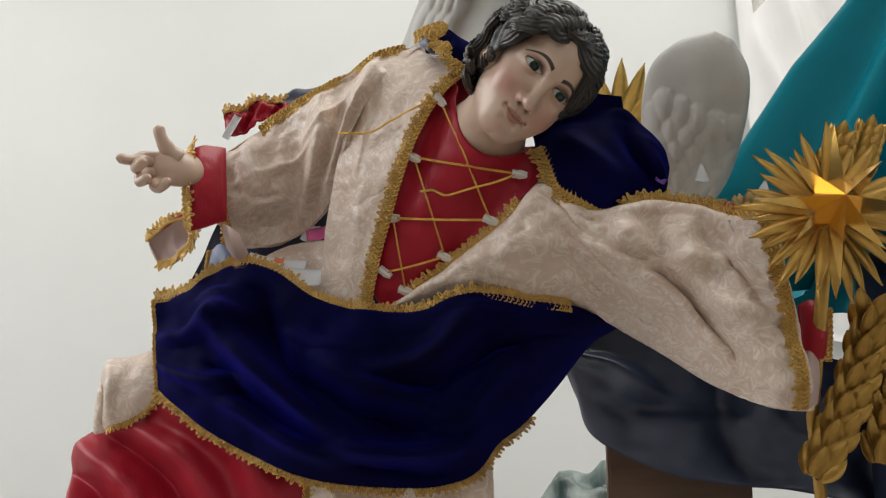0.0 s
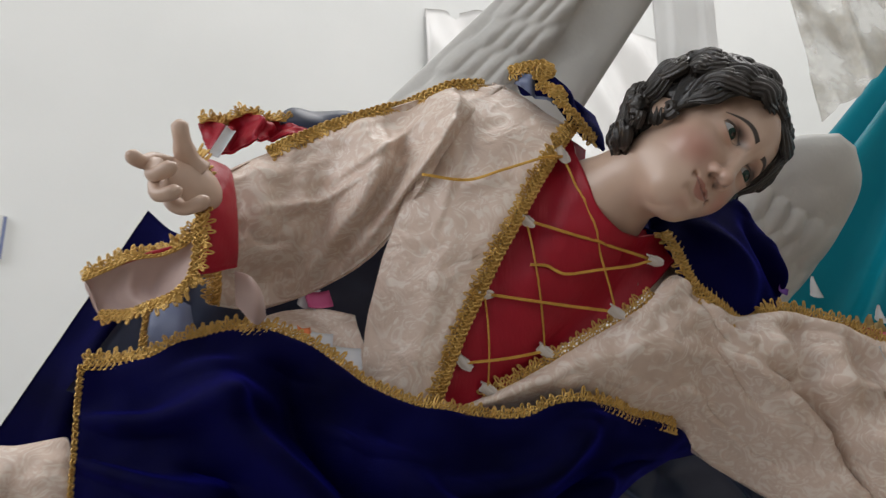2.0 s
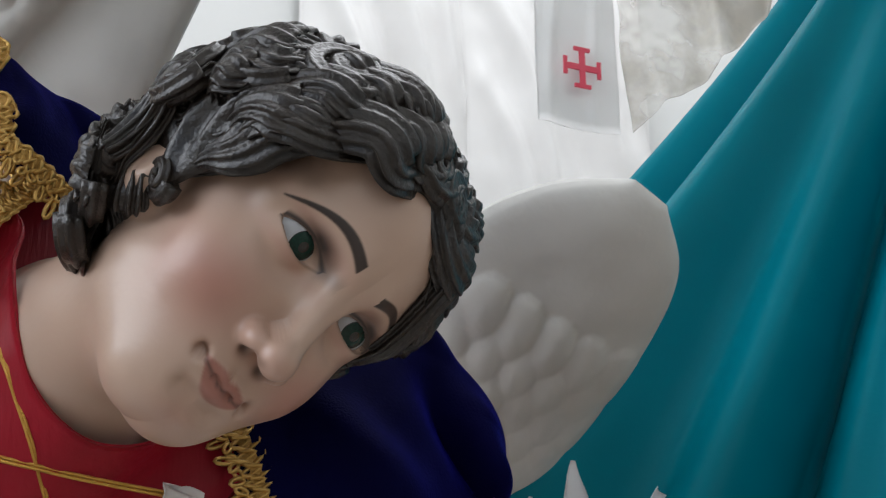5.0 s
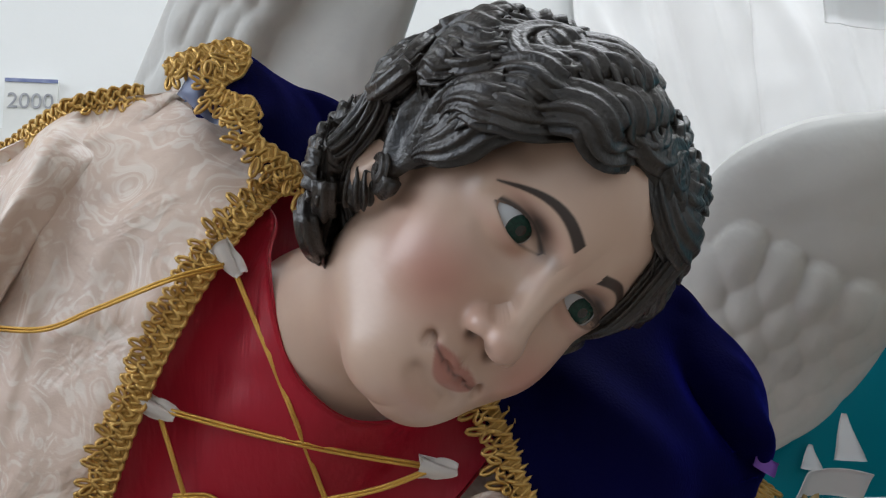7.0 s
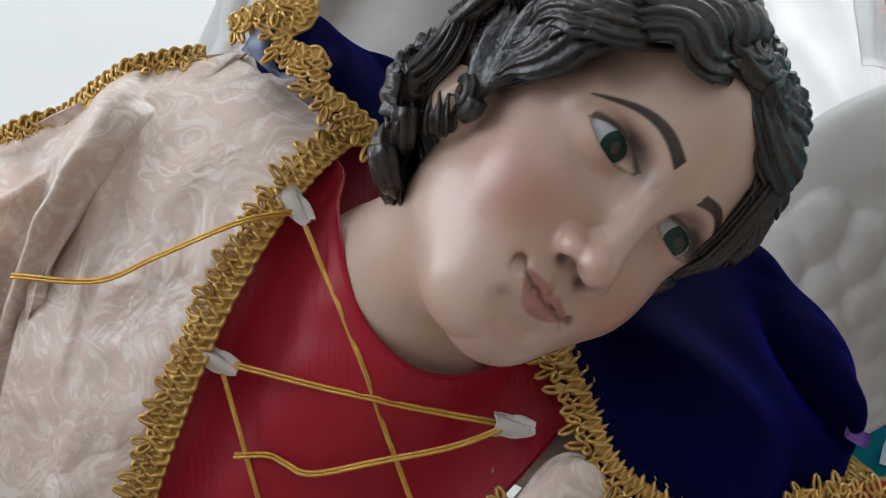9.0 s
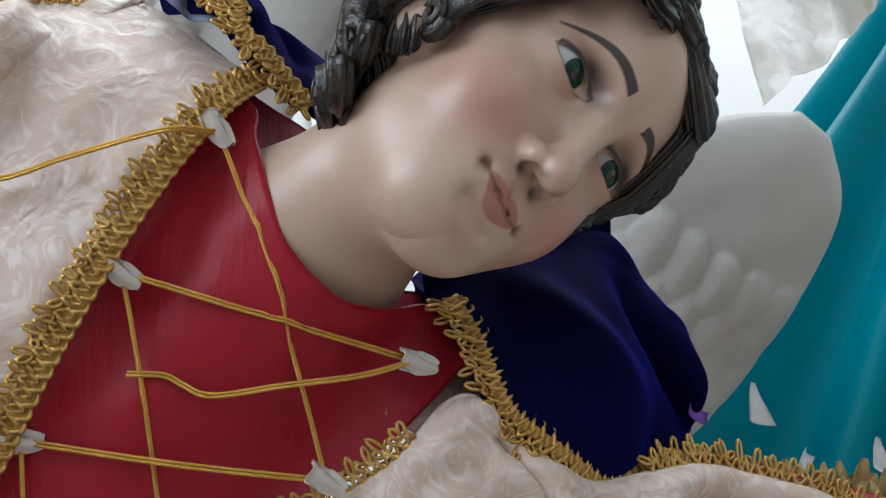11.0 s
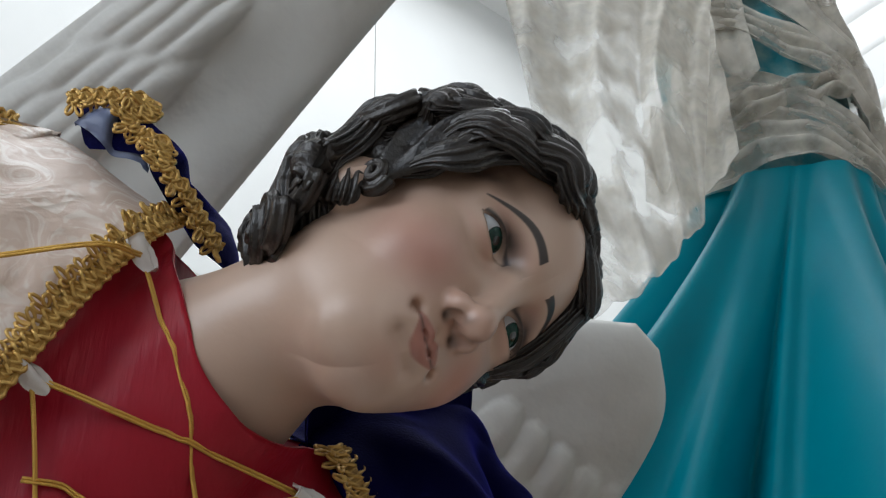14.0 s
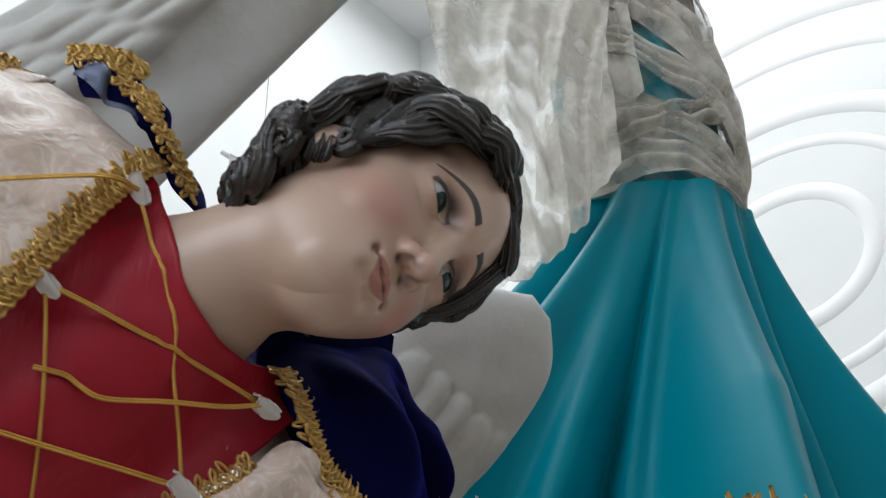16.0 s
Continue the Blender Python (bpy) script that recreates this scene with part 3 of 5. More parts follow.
def spiral(a, e, size, turns=1.6, lift=0.014, hand=1, thick=0.0058):
    t = np.linspace(0, 1, 46)
    rr = size * (1 - 0.85 * t)
    th = hand * 2 * np.pi * turns * t
    c, w = hair_point(np.array(a * 1.0), np.array(e * 1.0), np.array(lift))
    s = np.cross(w, (0, 0, 1.0))
    s /= np.linalg.norm(s)
    q = np.cross(s, w)
    p = c + (rr * np.cos(th))[:, None] * s + (rr * np.sin(th))[:, None] * q + (0.004 * t)[:, None] * w
    return tube_arrays(p, thick * (1 - 0.5 * t), sides=30, flat=0.9, up=w, ribs=6, rib=0.14)


def hair_arrays():
    """Carved wavy hair: a cap behind the hairline, ribbed wavy locks and curls over it."""
    out = []
    n, m = 100, 200
    az = np.linspace(-180, 180, m, endpoint=False)
    rows = []
    for i in range(n):
        u = i / (n - 1)
        e = hairline(az) + (90 - hairline(az)) * u
        lift = 0.001 + 0.009 * min(1, u * 7) ** 0.6
        ripple = 0.0022 * np.sin(np.radians(az) * 26 + 5 * np.sin(u * 9)) * min(1, u * 6)
        rows.append(hair_point(az, e, lift + ripple)[0])
    out.append((np.array(rows).reshape(-1, 3), grid_faces(n, m, 0, True)))
    r = random.Random(4)
    for s in (1, -1):
        # waves combed from the middle of the brow down to the ear
        for j in range(6):
            out.append(lock(s * (2 + 3 * j), (46 if s > 0 else 41) + 7.5 * j, s * (78 + 3 * j), -36 + 9.5 * j, 2.2 + 0.12 * j, 5.2, 0.0125, 0.6 + 1.0 * j, 0.002 + 0.001 * j, 2.0))
        for j in range(3):
            out.append(lock(s * (22 + 11 * j), (40 if s > 0 else 35) - 3 * j, s * (78 + 3 * j), -34 + 4 * j, 1.8, 4.0, 0.0105, 1.3 * j, 0.001, 1.7, curl=0.3))
        # hair over the ear and the crown
        for j in range(3):
            out.append(lock(s * (78 + 9 * j), 36, s * (92 + 9 * j), -18 - 2 * j, 1.7, 5.0, 0.0125, 1.7 * j, 0.005, 1.0, curl=0.4))
        for j in range(5):
            out.append(lock(s * (14 + 18 * j), 80 - 3 * j, s * (88 + 12 * j), 4 - 8 * j, 2.2, 6.0, 0.0140, 1.5 * j, 0.007, 1.25, curl=0.5))
        for j in range(5):
            out.append(lock(s * (20 + 32 * j), 84, s * (62 + 28 * j), 24, 2.0, 5.0, 0.0140, 2.0 * j, 0.006, 1.0))
        # back and nape
        for j in range(6):
            out.append(lock(s * (100 + 13 * j), 36 - 3 * (j % 2), s * (110 + 12 * j), -52 - 3 * (j % 3), 2.0, 6.0, 0.0140, 0.9 * j, 0.006, 1.0, curl=0.8))
        for j in range(6):
            out.append(lock(s * (108 + 12 * j), -8, s * (112 + 12 * j), -64 - 2 * (j % 2), 1.5, 6.0, 0.0140, 1.3 * j, 0.008, 1.0, curl=1.0))
        # filling behind the ear, close to the neck
        for j in range(5):
            out.append(lock(s * (109 + 8 * j), -22, s * (106 + 9 * j), -60 - 3 * j, 1.3, 4.0, 0.0150, 0.8 * j, -0.012, 1.0))
        for a, e, z, h in ((86, -39, 0.0085, 0.001), (105, -4, 0.019, 0.013), (68, 36, 0.018, 0.011), (40, 62, 0.015, 0.006), (24, 47, 0.013, 0.006), (84, 16, 0.015, 0.010), (122, 12, 0.017, 0.011),
                           (116, -48, 0.014, 0.008), (130, -58, 0.015, 0.008), (150, -56, 0.016, 0.009), (168, -55, 0.016, 0.009), (134, -26, 0.017, 0.010), (12, 48, 0.012, 0.006)):
            out.append(spiral(s * a, e, z, 1.5 + 0.3 * r.random(), h, s if r.random() < 0.7 else -s, 0.0062 if z > 0.01 else 0.0042))
    for j in range(6):
        out.append(lock(66 + 11 * j, 20, 74 + 12 * j, -50 - 2 * (j % 3), 1.7, 5.0, 0.0140, 1.1 * j, 0.004, 1.0, curl=0.7))
    for j in range(5):
        out.append(lock(84 + 14 * j, -20, 90 + 14 * j, -66, 1.4, 5.0, 0.0150, 0.7 * j, 0.000, 1.0, curl=0.6))
    for a, e in ((82, -46), (98, -54), (116, -60), (70, -28)):
        out.append(spiral(a, e, 0.015, 1.6, 0.008, 1, 0.0062))
    return joined(out)


def eye_arrays(s):
    """A glass eyeball; returns its arrays and a material index for each face."""
    n, m = 40, 48
    gaze = np.array((0.13, 1.0, 0.0))
    gaze /= np.linalg.norm(gaze)
    sx = np.cross(gaze, (0, 0, 1.0))
    sx /= np.linalg.norm(sx)
    sz = np.cross(sx, gaze)
    th = np.concatenate([np.linspace(0.001, 0.6, 26), np.linspace(0.66, 2.2, n - 26)])
    ph = np.linspace(0, 2 * np.pi, m, endpoint=False)
    v = np.array([[np.array((s * EYE_X, EYE_F, EYE_Z)) + EYE_R * (math.cos(t) * gaze + math.sin(t) * (math.cos(q) * sx + math.sin(q) * sz)) for q in ph] for t in th]).reshape(-1, 3)
    f = grid_faces(n, m, 0, True)
    idx = []
    for i in range(n - 1):
        t = 0.5 * (th[i] + th[i + 1])
        idx += [4 if t < 0.18 else 3 if t < 0.45 else 4 if t < 0.48 else 2] * m
    return v, f, idx


def finger(pts, r0, r1):
    p = curve(pts, 26)
    u = np.linspace(0, 1, 26)
    r = (r0 + (r1 - r0) * u) * (1 + 0.07 * np.cos(u * 14)) * np.sqrt(np.clip((1.02 - u) / 0.10, 0.05, 1)) 
    return tube_arrays(p, r, sides=14)


def hand_arrays():
    """An open right hand with a raised thumb and half-bent fingers, and its wrist."""
    out = []
    w = [(-0.334, 1.482, 1.943), (-0.353, 1.459, 1.936), (-0.372, 1.450, 1.935), (-0.394, 1.452, 1.932)]
    p = curve(w, 30)
    u = np.linspace(0, 1, 30)
    out.append(tube_arrays(p, 0.019 + 0.011 * np.sin(np.pi * np.clip(u, 0, 0.95)) ** 0.8 - 0.006 * u, sides=22, flat=0.62, up=(0.1, -1, 0.15)))
    out.append(finger([(-0.352, 1.452, 1.947), (-0.367, 1.442, 1.959), (-0.374, 1.432, 1.972), (-0.378, 1.430, 1.987)], 0.0125, 0.0072))
    out.append(finger([(-0.375, 1.452, 1.947), (-0.392, 1.442, 1.947), (-0.408, 1.422, 1.935), (-0.423, 1.407, 1.934)], 0.0095, 0.0062))
    out.append(finger([(-0.384, 1.452, 1.939), (-0.395, 1.427, 1.935), (-0.398, 1.412, 1.920), (-0.381, 1.397, 1.926)], 0.0095, 0.0066))
    out.append(finger([(-0.383, 1.452, 1.926), (-0.392, 1.427, 1.919), (-0.392, 1.414, 1.902), (-0.374, 1.400, 1.904)], 0.0092, 0.0064))
    out.append(finger([(-0.370, 1.452, 1.916), (-0.377, 1.432, 1.905), (-0.366, 1.417, 1.894), (-0.349, 1.402, 1.901)], 0.0088, 0.0060))
    return joined(out)


def angel():
    v, f, paint = head_arrays()
    parts = [(to_world(v), f)]
    mats = [0] * len(f)
    paints = [paint]
    hv, hf = hair_arrays()
    parts.append((to_world(hv), hf))
    mats += [1] * len(hf)
    for s in (1, -1):
        ev, ef, ei = eye_arrays(s)
        parts.append((to_world(ev), ef))
        mats += ei
    neck = curve([(0.060, 1.43, 1.955), (0.050, 1.46, 1.94), (0.036, 1.50, 1.91), (0.02, 1.55, 1.87)], 60)
    u = np.linspace(0, 1, 60)
    nv = tube_arrays(neck, 0.044 + 0.014 * u, sides=40, flat=0.95)
    torso = tube_arrays(curve([(0.03, 1.54, 1.90), (0.0, 1.60, 1.70), (-0.10, 1.76, 1.50), (-0.2, 1.9, 1.2), (-0.2, 1.95, 1.0)], 30), np.linspace(0.06, 0.10, 30), sides=24)
    hand = hand_arrays()
    for q in (nv, torso, hand):
        parts.append(q)
        mats += [0] * len(q[1])
    V, F = joined(parts)
    ob = mesh_object("angel_statue", V, F, M_SKIN)
    for m in (M_HAIR, M_EYE, M_IRIS, M_PUPIL):
        ob.data.materials.append(m)
    ob.data.polygons.foreach_set("material_index", mats)
    col = np.zeros((len(V), 4), np.float32)
    col[:, 3] = 1
    col[:len(paint)] = paint
    layer = ob.data.color_attributes.new("paint", 'FLOAT_COLOR', 'POINT')
    layer.data.foreach_set("color", col.ravel())
    return tagged(ob, "carved angel statue with painted flesh, glass eyes and dark wavy hair", "statue")


angel()


# ---------------------------------------------------------------- wings
def wing(name, front, back, thick, label, feathers, seed, n=110, m=90, relief=0.010):
    """A plaster wing between its two long edges, thick and rounded, with raised feathers on its face."""
    a, b = curve(front, n), curve(back, n)
    v = np.linspace(0, 1, m)[None, :, None]
    g = a[:, None] * (1 - v) + b[:, None] * v
    nr = normals_of(g)
    nr *= np.sign((nr * np.array((0, -1, 0))).sum(2).mean())
    u, w = np.linspace(0, 1, n)[:, None], np.linspace(0, 1, m)[None]
    prof = (np.clip(np.sin(np.pi * w), 0, 1) ** 0.35) * (np.clip(np.sin(np.pi * np.clip(u, 0.0, 1)), 0, 1) ** 0.3)
    rel = np.zeros((n, m))
    for fu, fv, ru, rv in feathers:
        q = np.hypot((u - fu) / ru, (w - fv) / rv)
        rel = np.maximum(rel, relief * np.clip(1 - q, 0, 1) ** 0.35 * (0.6 + 0.4 * (w - fv + rv) / (2 * rv)))
    lumps = 0.004 * value_noise(g.reshape(-1, 3), 22, seed).reshape(n, m)
    fr = g + nr * (prof * thick * 0.5 + (rel + lumps) * prof)[..., None]
    bk = g - nr * (prof * thick * 0.5)[..., None]
    V = np.vstack([fr.reshape(-1, 3), bk.reshape(-1, 3)])
    F = grid_faces(n, m) + [tuple(reversed(x)) for x in grid_faces(n, m, n * m)]
    return tagged(mesh_object(name, V, F, M_PLASTER), label, "wing")


wing("plaster_wing", [(0.320, 1.580, 1.906), (0.284, 1.510, 2.000), (0.282, 1.435, 2.060), (0.310, 1.380, 2.078), (0.356, 1.350, 2.080)],
     [(0.362, 1.580, 1.897), (0.398, 1.520, 1.931), (0.408, 1.435, 1.984), (0.402, 1.375, 2.030), (0.378, 1.350, 2.067)], 0.045,
     "thick off-white plaster angel wing with carved feathers, behind the velvet cape",
     [(0.14 + 0.085 * i, 0.16 + 0.17 * j + 0.08 * (i % 2), 0.085, 0.11) for i in range(6) for j in range(5)], 1.0, relief=0.012)
wing("plaster_wing", [(-0.15, 1.90, 2.11), (-0.09, 1.72, 2.18), (-0.036, 1.557, 2.229), (0.01, 1.42, 2.268), (0.06, 1.30, 2.31), (0.11, 1.19, 2.37)],
     [(0.05, 1.68, 1.97), (0.073, 1.565, 2.054), (0.10, 1.447, 2.143), (0.125, 1.345, 2.22), (0.150, 1.250, 2.29), (0.165, 1.19, 2.36)], 0.035,
     "tall off-white plaster angel wing with carved feathers, behind the shoulder",
     [(0.30 + 0.07 * i, 0.16 + 0.11 * j + 0.05 * (i % 2), 0.055, 0.085) for i in range(5) for j in range(4)], 2.0, relief=0.014)


# ---------------------------------------------------------------- cream tunic
tunic = empty("satin_tunic", (0.0, 1.5, 1.75), "cream brocade satin tunic with gold lace on the angel statue", "tunic")

# front panel beside the lacing
PANEL_IN = [(0.030, 1.398, 2.045), (0.002, 1.382, 2.010), (-0.030, 1.387, 1.954), (-0.055, 1.414, 1.893), (-0.068, 1.435, 1.853), (-0.082, 1.455, 1.809), (-0.096, 1.480, 1.746)]
PANEL_OUT = [(-0.033, 1.450, 2.108), (-0.095, 1.450, 2.070), (-0.123, 1.455, 2.005), (-0.140, 1.470, 1.946), (-0.151, 1.490, 1.895), (-0.160, 1.505, 1.835), (-0.163, 1.510, 1.765)]
g = drape(PANEL_OUT, PANEL_IN, 100, 60, 0.011, [(0.15, 0.1, 0.5, 0.35, 0.05, 0.006), (0.55, 0.5, 0.95, 0.6, 0.12, 0.006)], 0.004, 26, seed=1)
sheet("front_panel", g, M_SATIN, tunic, thick=-0.003)
lace("neck_lace", g[:, -1], tunic, 0.0125, out=1, picot=0.010)

gsh = drape([(-0.034, 1.460, 2.117), (-0.007, 1.445, 2.099), (0.021, 1.430, 2.072)], [(-0.021, 1.430, 2.068), (0.000, 1.415, 2.047), (0.024, 1.405, 2.036)], 24, 20, 0.0, (), 0.002, 20)
sheet("shoulder_seam", gsh, M_SATIN, tunic)
# right sleeve, wide and hanging
SL_TOP = [(-0.024, 1.450, 2.110), (-0.070, 1.462, 2.105), (-0.111, 1.480, 2.090), (-0.153, 1.500, 2.075), (-0.213, 1.530, 2.052), (-0.269, 1.550, 2.022), (-0.325, 1.550, 1.985)]
SL_BOT = [(-0.127, 1.452, 1.980), (-0.133, 1.465, 1.944), (-0.150, 1.520, 1.913), (-0.182, 1.580, 1.893), (-0.223, 1.610, 1.876), (-0.271, 1.600, 1.861), (-0.308, 1.580, 1.856)]
SL_R = [(0.15, 0.05, 0.35, 0.85, 0.07, 0.0297), (0.28, 0.0, 0.52, 0.95, 0.06, -0.0189), (0.42, 0.1, 0.62, 0.9, 0.07, 0.0243), (0.60, 0.2, 0.75, 1.0, 0.07, -0.0135), (0.85, 0.15, 0.9, 0.7, 0.06, 0.0108), (0.62, 0.85, 0.98, 0.75, 0.1, -0.0203)]
gs = drape(SL_TOP, SL_BOT, 120, 80, 0.045, SL_R + [(0.3, 0.25, 0.55, 0.4, 0.03, 0.010), (0.5, 0.5, 0.8, 0.45, 0.035, 0.012), (0.7, 0.7, 0.92, 0.5, 0.03, -0.010)], 0.009, 26, seed=2, upower=0.25, power=0.9)
gb = drape(SL_TOP, SL_BOT, 120, 40, 0.015, (), 0.004, 24, seed=5, toward=(0, 1, 0), upower=0.25)
sheet("sleeve", gs, M_SATIN, tunic, thick=-0.003)
sheet("sleeve_back", gb, M_SATIN, tunic, thick=0.003)
lace("sleeve_lace", gs[-4], tunic, 0.012, out=1, lift=0.005, toward=(-0.5, -1, 0))
lace("sleeve_lace", gs[8:96, 0], tunic, 0.011, out=-1)

# front panel and sleeve on the other side, one long piece
AR_TOP = [(-0.066, 1.490, 1.746), (-0.011, 1.455, 1.774), (0.048, 1.425, 1.813), (0.095, 1.395, 1.846), (0.130, 1.372, 1.881), (0.161, 1.372, 1.856), (0.203, 1.375, 1.845), (0.267, 1.375, 1.859), (0.321, 1.365, 1.847), (0.363, 1.340, 1.829), (0.401, 1.310, 1.824)]
AR_BOT = [(-0.065, 1.510, 1.744), (0.010, 1.490, 1.756), (0.092, 1.475, 1.753), (0.160, 1.480, 1.746), (0.212, 1.490, 1.737), (0.256, 1.490, 1.713), (0.301, 1.460, 1.676), (0.337, 1.430, 1.644), (0.370, 1.400, 1.621), (0.402, 1.370, 1.604), (0.445, 1.360, 1.598)]
gsd = drape([(0.114, 1.395, 1.925), (0.127, 1.400, 1.928), (0.144, 1.408, 1.933)], [(0.099, 1.395, 1.876), (0.125, 1.395, 1.867), (0.165, 1.400, 1.874)], 20, 20, 0.0, (), 0.002, 20)
sheet("neck_facing", gsd, M_SATIN, tunic)
AR_R = [(0.36, 0.3, 0.62, 0.75, 0.05, 0.0150), (0.50, 0.0, 0.52, 0.35, 0.03, -0.0150), (0.56, 0.2, 0.74, 0.8, 0.05, 0.0240), (0.66, 0.05, 0.70, 0.55, 0.045, 0.0210), (0.72, 0.1, 0.82, 0.95, 0.035, -0.0240), (0.80, 0.05, 0.86, 0.9, 0.05, 0.0240), (0.52, 0.85, 0.78, 0.72, 0.07, -0.0150), (0.9, 0.2, 0.95, 0.9, 0.05, 0.0120)]
ga = drape(AR_TOP, AR_BOT, 170, 80, 0.045, AR_R + [(0.60, 0.45, 0.88, 0.30, 0.03, 0.010), (0.74, 0.6, 0.95, 0.55, 0.035, 0.012), (0.42, 0.75, 0.66, 0.9, 0.03, 0.010), (0.88, 0.1, 0.90, 0.5, 0.025, -0.010)], 0.009, 26, seed=3, upower=0.35)
gab = drape(AR_TOP, AR_BOT, 170, 40, 0.06, (), 0.004, 24, seed=6, toward=(0, 1, 0), upower=0.35)
sheet("long_sleeve", ga, M_SATIN, tunic, thick=-0.003)
sheet("long_sleeve_back", gab, M_SATIN, tunic, thick=0.003)
lace("neck_lace", ga[9:70, 0], tunic, 0.016, out=-1)
lace("sleeve_lace", ga[-5], tunic, 0.012, out=1, lift=0.005)
lace("arm_lace", ga[112:170, 0], tunic, 0.014, out=-1)

# ---------------------------------------------------------------- red bodice
bodice = empty("red_bodice", (0.03, 1.45, 1.85), "deep red taffeta undergarment laced with gold cord", "undergarment")
BO_TOP = [(0.012, 1.405, 2.043), (0.027, 1.392, 2.023), (0.024, 1.378, 1.999), (0.028, 1.365, 1.965), (0.038, 1.363, 1.939), (0.058, 1.363, 1.921), (0.082, 1.369, 1.919), (0.111, 1.385, 1.930), (0.131, 1.392, 1.934), (0.156, 1.405, 1.938)]
BO_BOT = [(-0.004, 1.400, 2.014), (-0.030, 1.400, 1.957), (-0.055, 1.424, 1.893), (-0.068, 1.447, 1.845), (-0.086, 1.480, 1.765), (-0.045, 1.480, 1.752), (0.014, 1.448, 1.802), (0.088, 1.402, 1.850), (0.138, 1.388, 1.902), (0.154, 1.402, 1.921)]
gr = drape(BO_TOP, BO_BOT, 110, 60, -0.004, [(0.45, 0.2, 0.6, 0.8, 0.08, 0.003)], 0.003, 22, seed=4)
sheet("bodice_front", gr, M_RED, bodice, thick=-0.002)
gcb = drape([(0.009, 1.420, 2.059), (0.037, 1.430, 2.053), (0.077, 1.450, 2.050)], [(0.013, 1.415, 2.018), (0.028, 1.425, 2.004), (0.064, 1.450, 1.987)], 24, 24, 0.0, (), 0.003, 20)
sheet("collar_back", gcb, M_RED, bodice)
gcr = drape([(0.070, 1.415, 1.937), (0.103, 1.415, 1.947), (0.144, 1.420, 1.952)], [(0.068, 1.400, 1.901), (0.100, 1.400, 1.901), (0.141, 1.410, 1.906)], 20, 20, 0.0, (), 0.002, 20)
sheet("collar_back", gcr, M_RED, bodice)

# ---------------------------------------------------------------- lacing
lacing = empty("gold_lacing", (0.03, 1.42, 1.85), "crossed gold cords laced through white ribbon loops on the red bodice", "lacing")
TIES = [(0.004, 1.377, 1.998), (-0.030, 1.396, 1.927), (0.105, 1.373, 1.8955), (-0.059, 1.436, 1.857), (0.068, 1.392, 1.841), (0.009, 1.437, 1.805), (-0.070, 1.462, 1.790), (-0.043, 1.464, 1.766)]


def resting(p):
    """A cord's points, brought forward to where they lie on the bodice."""
    c = gr.reshape(-1, 3)
    p = p.copy()
    for i in range(len(p)):
        d = np.hypot(c[:, 0] - p[i, 0], c[:, 2] - p[i, 2])
        k = d.argmin()
        if d[k] < 0.008:
            p[i, 1] = min(p[i, 1], c[k, 1] - 0.0022)
    y = p[:, 1].copy()
    for i in range(1, len(p) - 1):
        p[i, 1] = min(y[i], (y[i - 1] + y[i] + y[i + 1]) / 3)
    return p


def cord(a, b, sag=0.003, front=0.001):
    a, b = np.array(a), np.array(b)
    u = np.linspace(0, 1, 40)[:, None]
    p = a + (b - a) * u + np.array((0, -1, 0)) * (front + 0.008 * np.sin(np.pi * u) ** 0.7) + np.array((0, 0, -1)) * sag * np.sin(np.pi * u)
    p = resting(p)
    pieces = []
    for k in (-1, 1):
        pieces.append(tube_arrays(p + np.array((0.0002, 0, 0.0008)) * k, 0.00085, sides=6))
    v, f = joined(pieces)
    mesh_object("cord", v, f, M_CORD, lacing)


def cord_path(pts):
    v, f = joined([tube_arrays(resting(curve(pts, 50)) + np.array((0.0002, 0, 0.0008)) * k, 0.00085, sides=6) for k in (-1, 1)])
    mesh_object("cord", v, f, M_CORD, lacing)


def ribbon_loop(at, turn, size=0.0095):
    """A small folded white ribbon tab, pinched where the cord goes through."""
    g = np.zeros((9, 9, 3))
    c, s = math.cos(turn), math.sin(turn)
    for i, u in enumerate(np.linspace(-1, 1, 9)):
        for j, v in enumerate(np.linspace(-1, 1, 9)):
            w = 0.35 + 0.65 * (0.5 - 0.5 * u) ** 0.7
            x, z = size * u, size * 0.62 * v * w
            y = -0.001 - 0.004 * (1 - v * v) * w + 0.0022 * math.sin(5 * v + 2 * u)
            g[i, j] = (at[0] + c * x - s * z, at[1] + y, at[2] + s * x + c * z)
    sheet("ribbon_loop", g, M_RIBBON, lacing, thick=0.0014)


for at, turn in zip(TIES, (-0.9, -0.4, -0.1, 0.1, -0.4, -0.5, -0.6, -0.3)):
    ribbon_loop(at, turn)
for i, j in ((1, 2), (3, 4), (6, 5)):
    cord(TIES[i], TIES[j])
for i, j in ((0, 4), (1, 5), (3, 7)):
    cord(TIES[i], TIES[j], 0.0, 0.0)
cord_path([(0.099, 1.368, 1.894), (0.076, 1.372, 1.886), (0.044, 1.380, 1.880), (0.014, 1.392, 1.875), (0.002, 1.398, 1.880), (-0.006, 1.400, 1.884), (-0.022, 1.404, 1.884)])
cord_path([(0.001, 1.371, 1.994), (-0.023, 1.364, 1.986), (-0.060, 1.384, 1.974), (-0.090, 1.408, 1.967), (-0.133, 1.424, 1.972)])

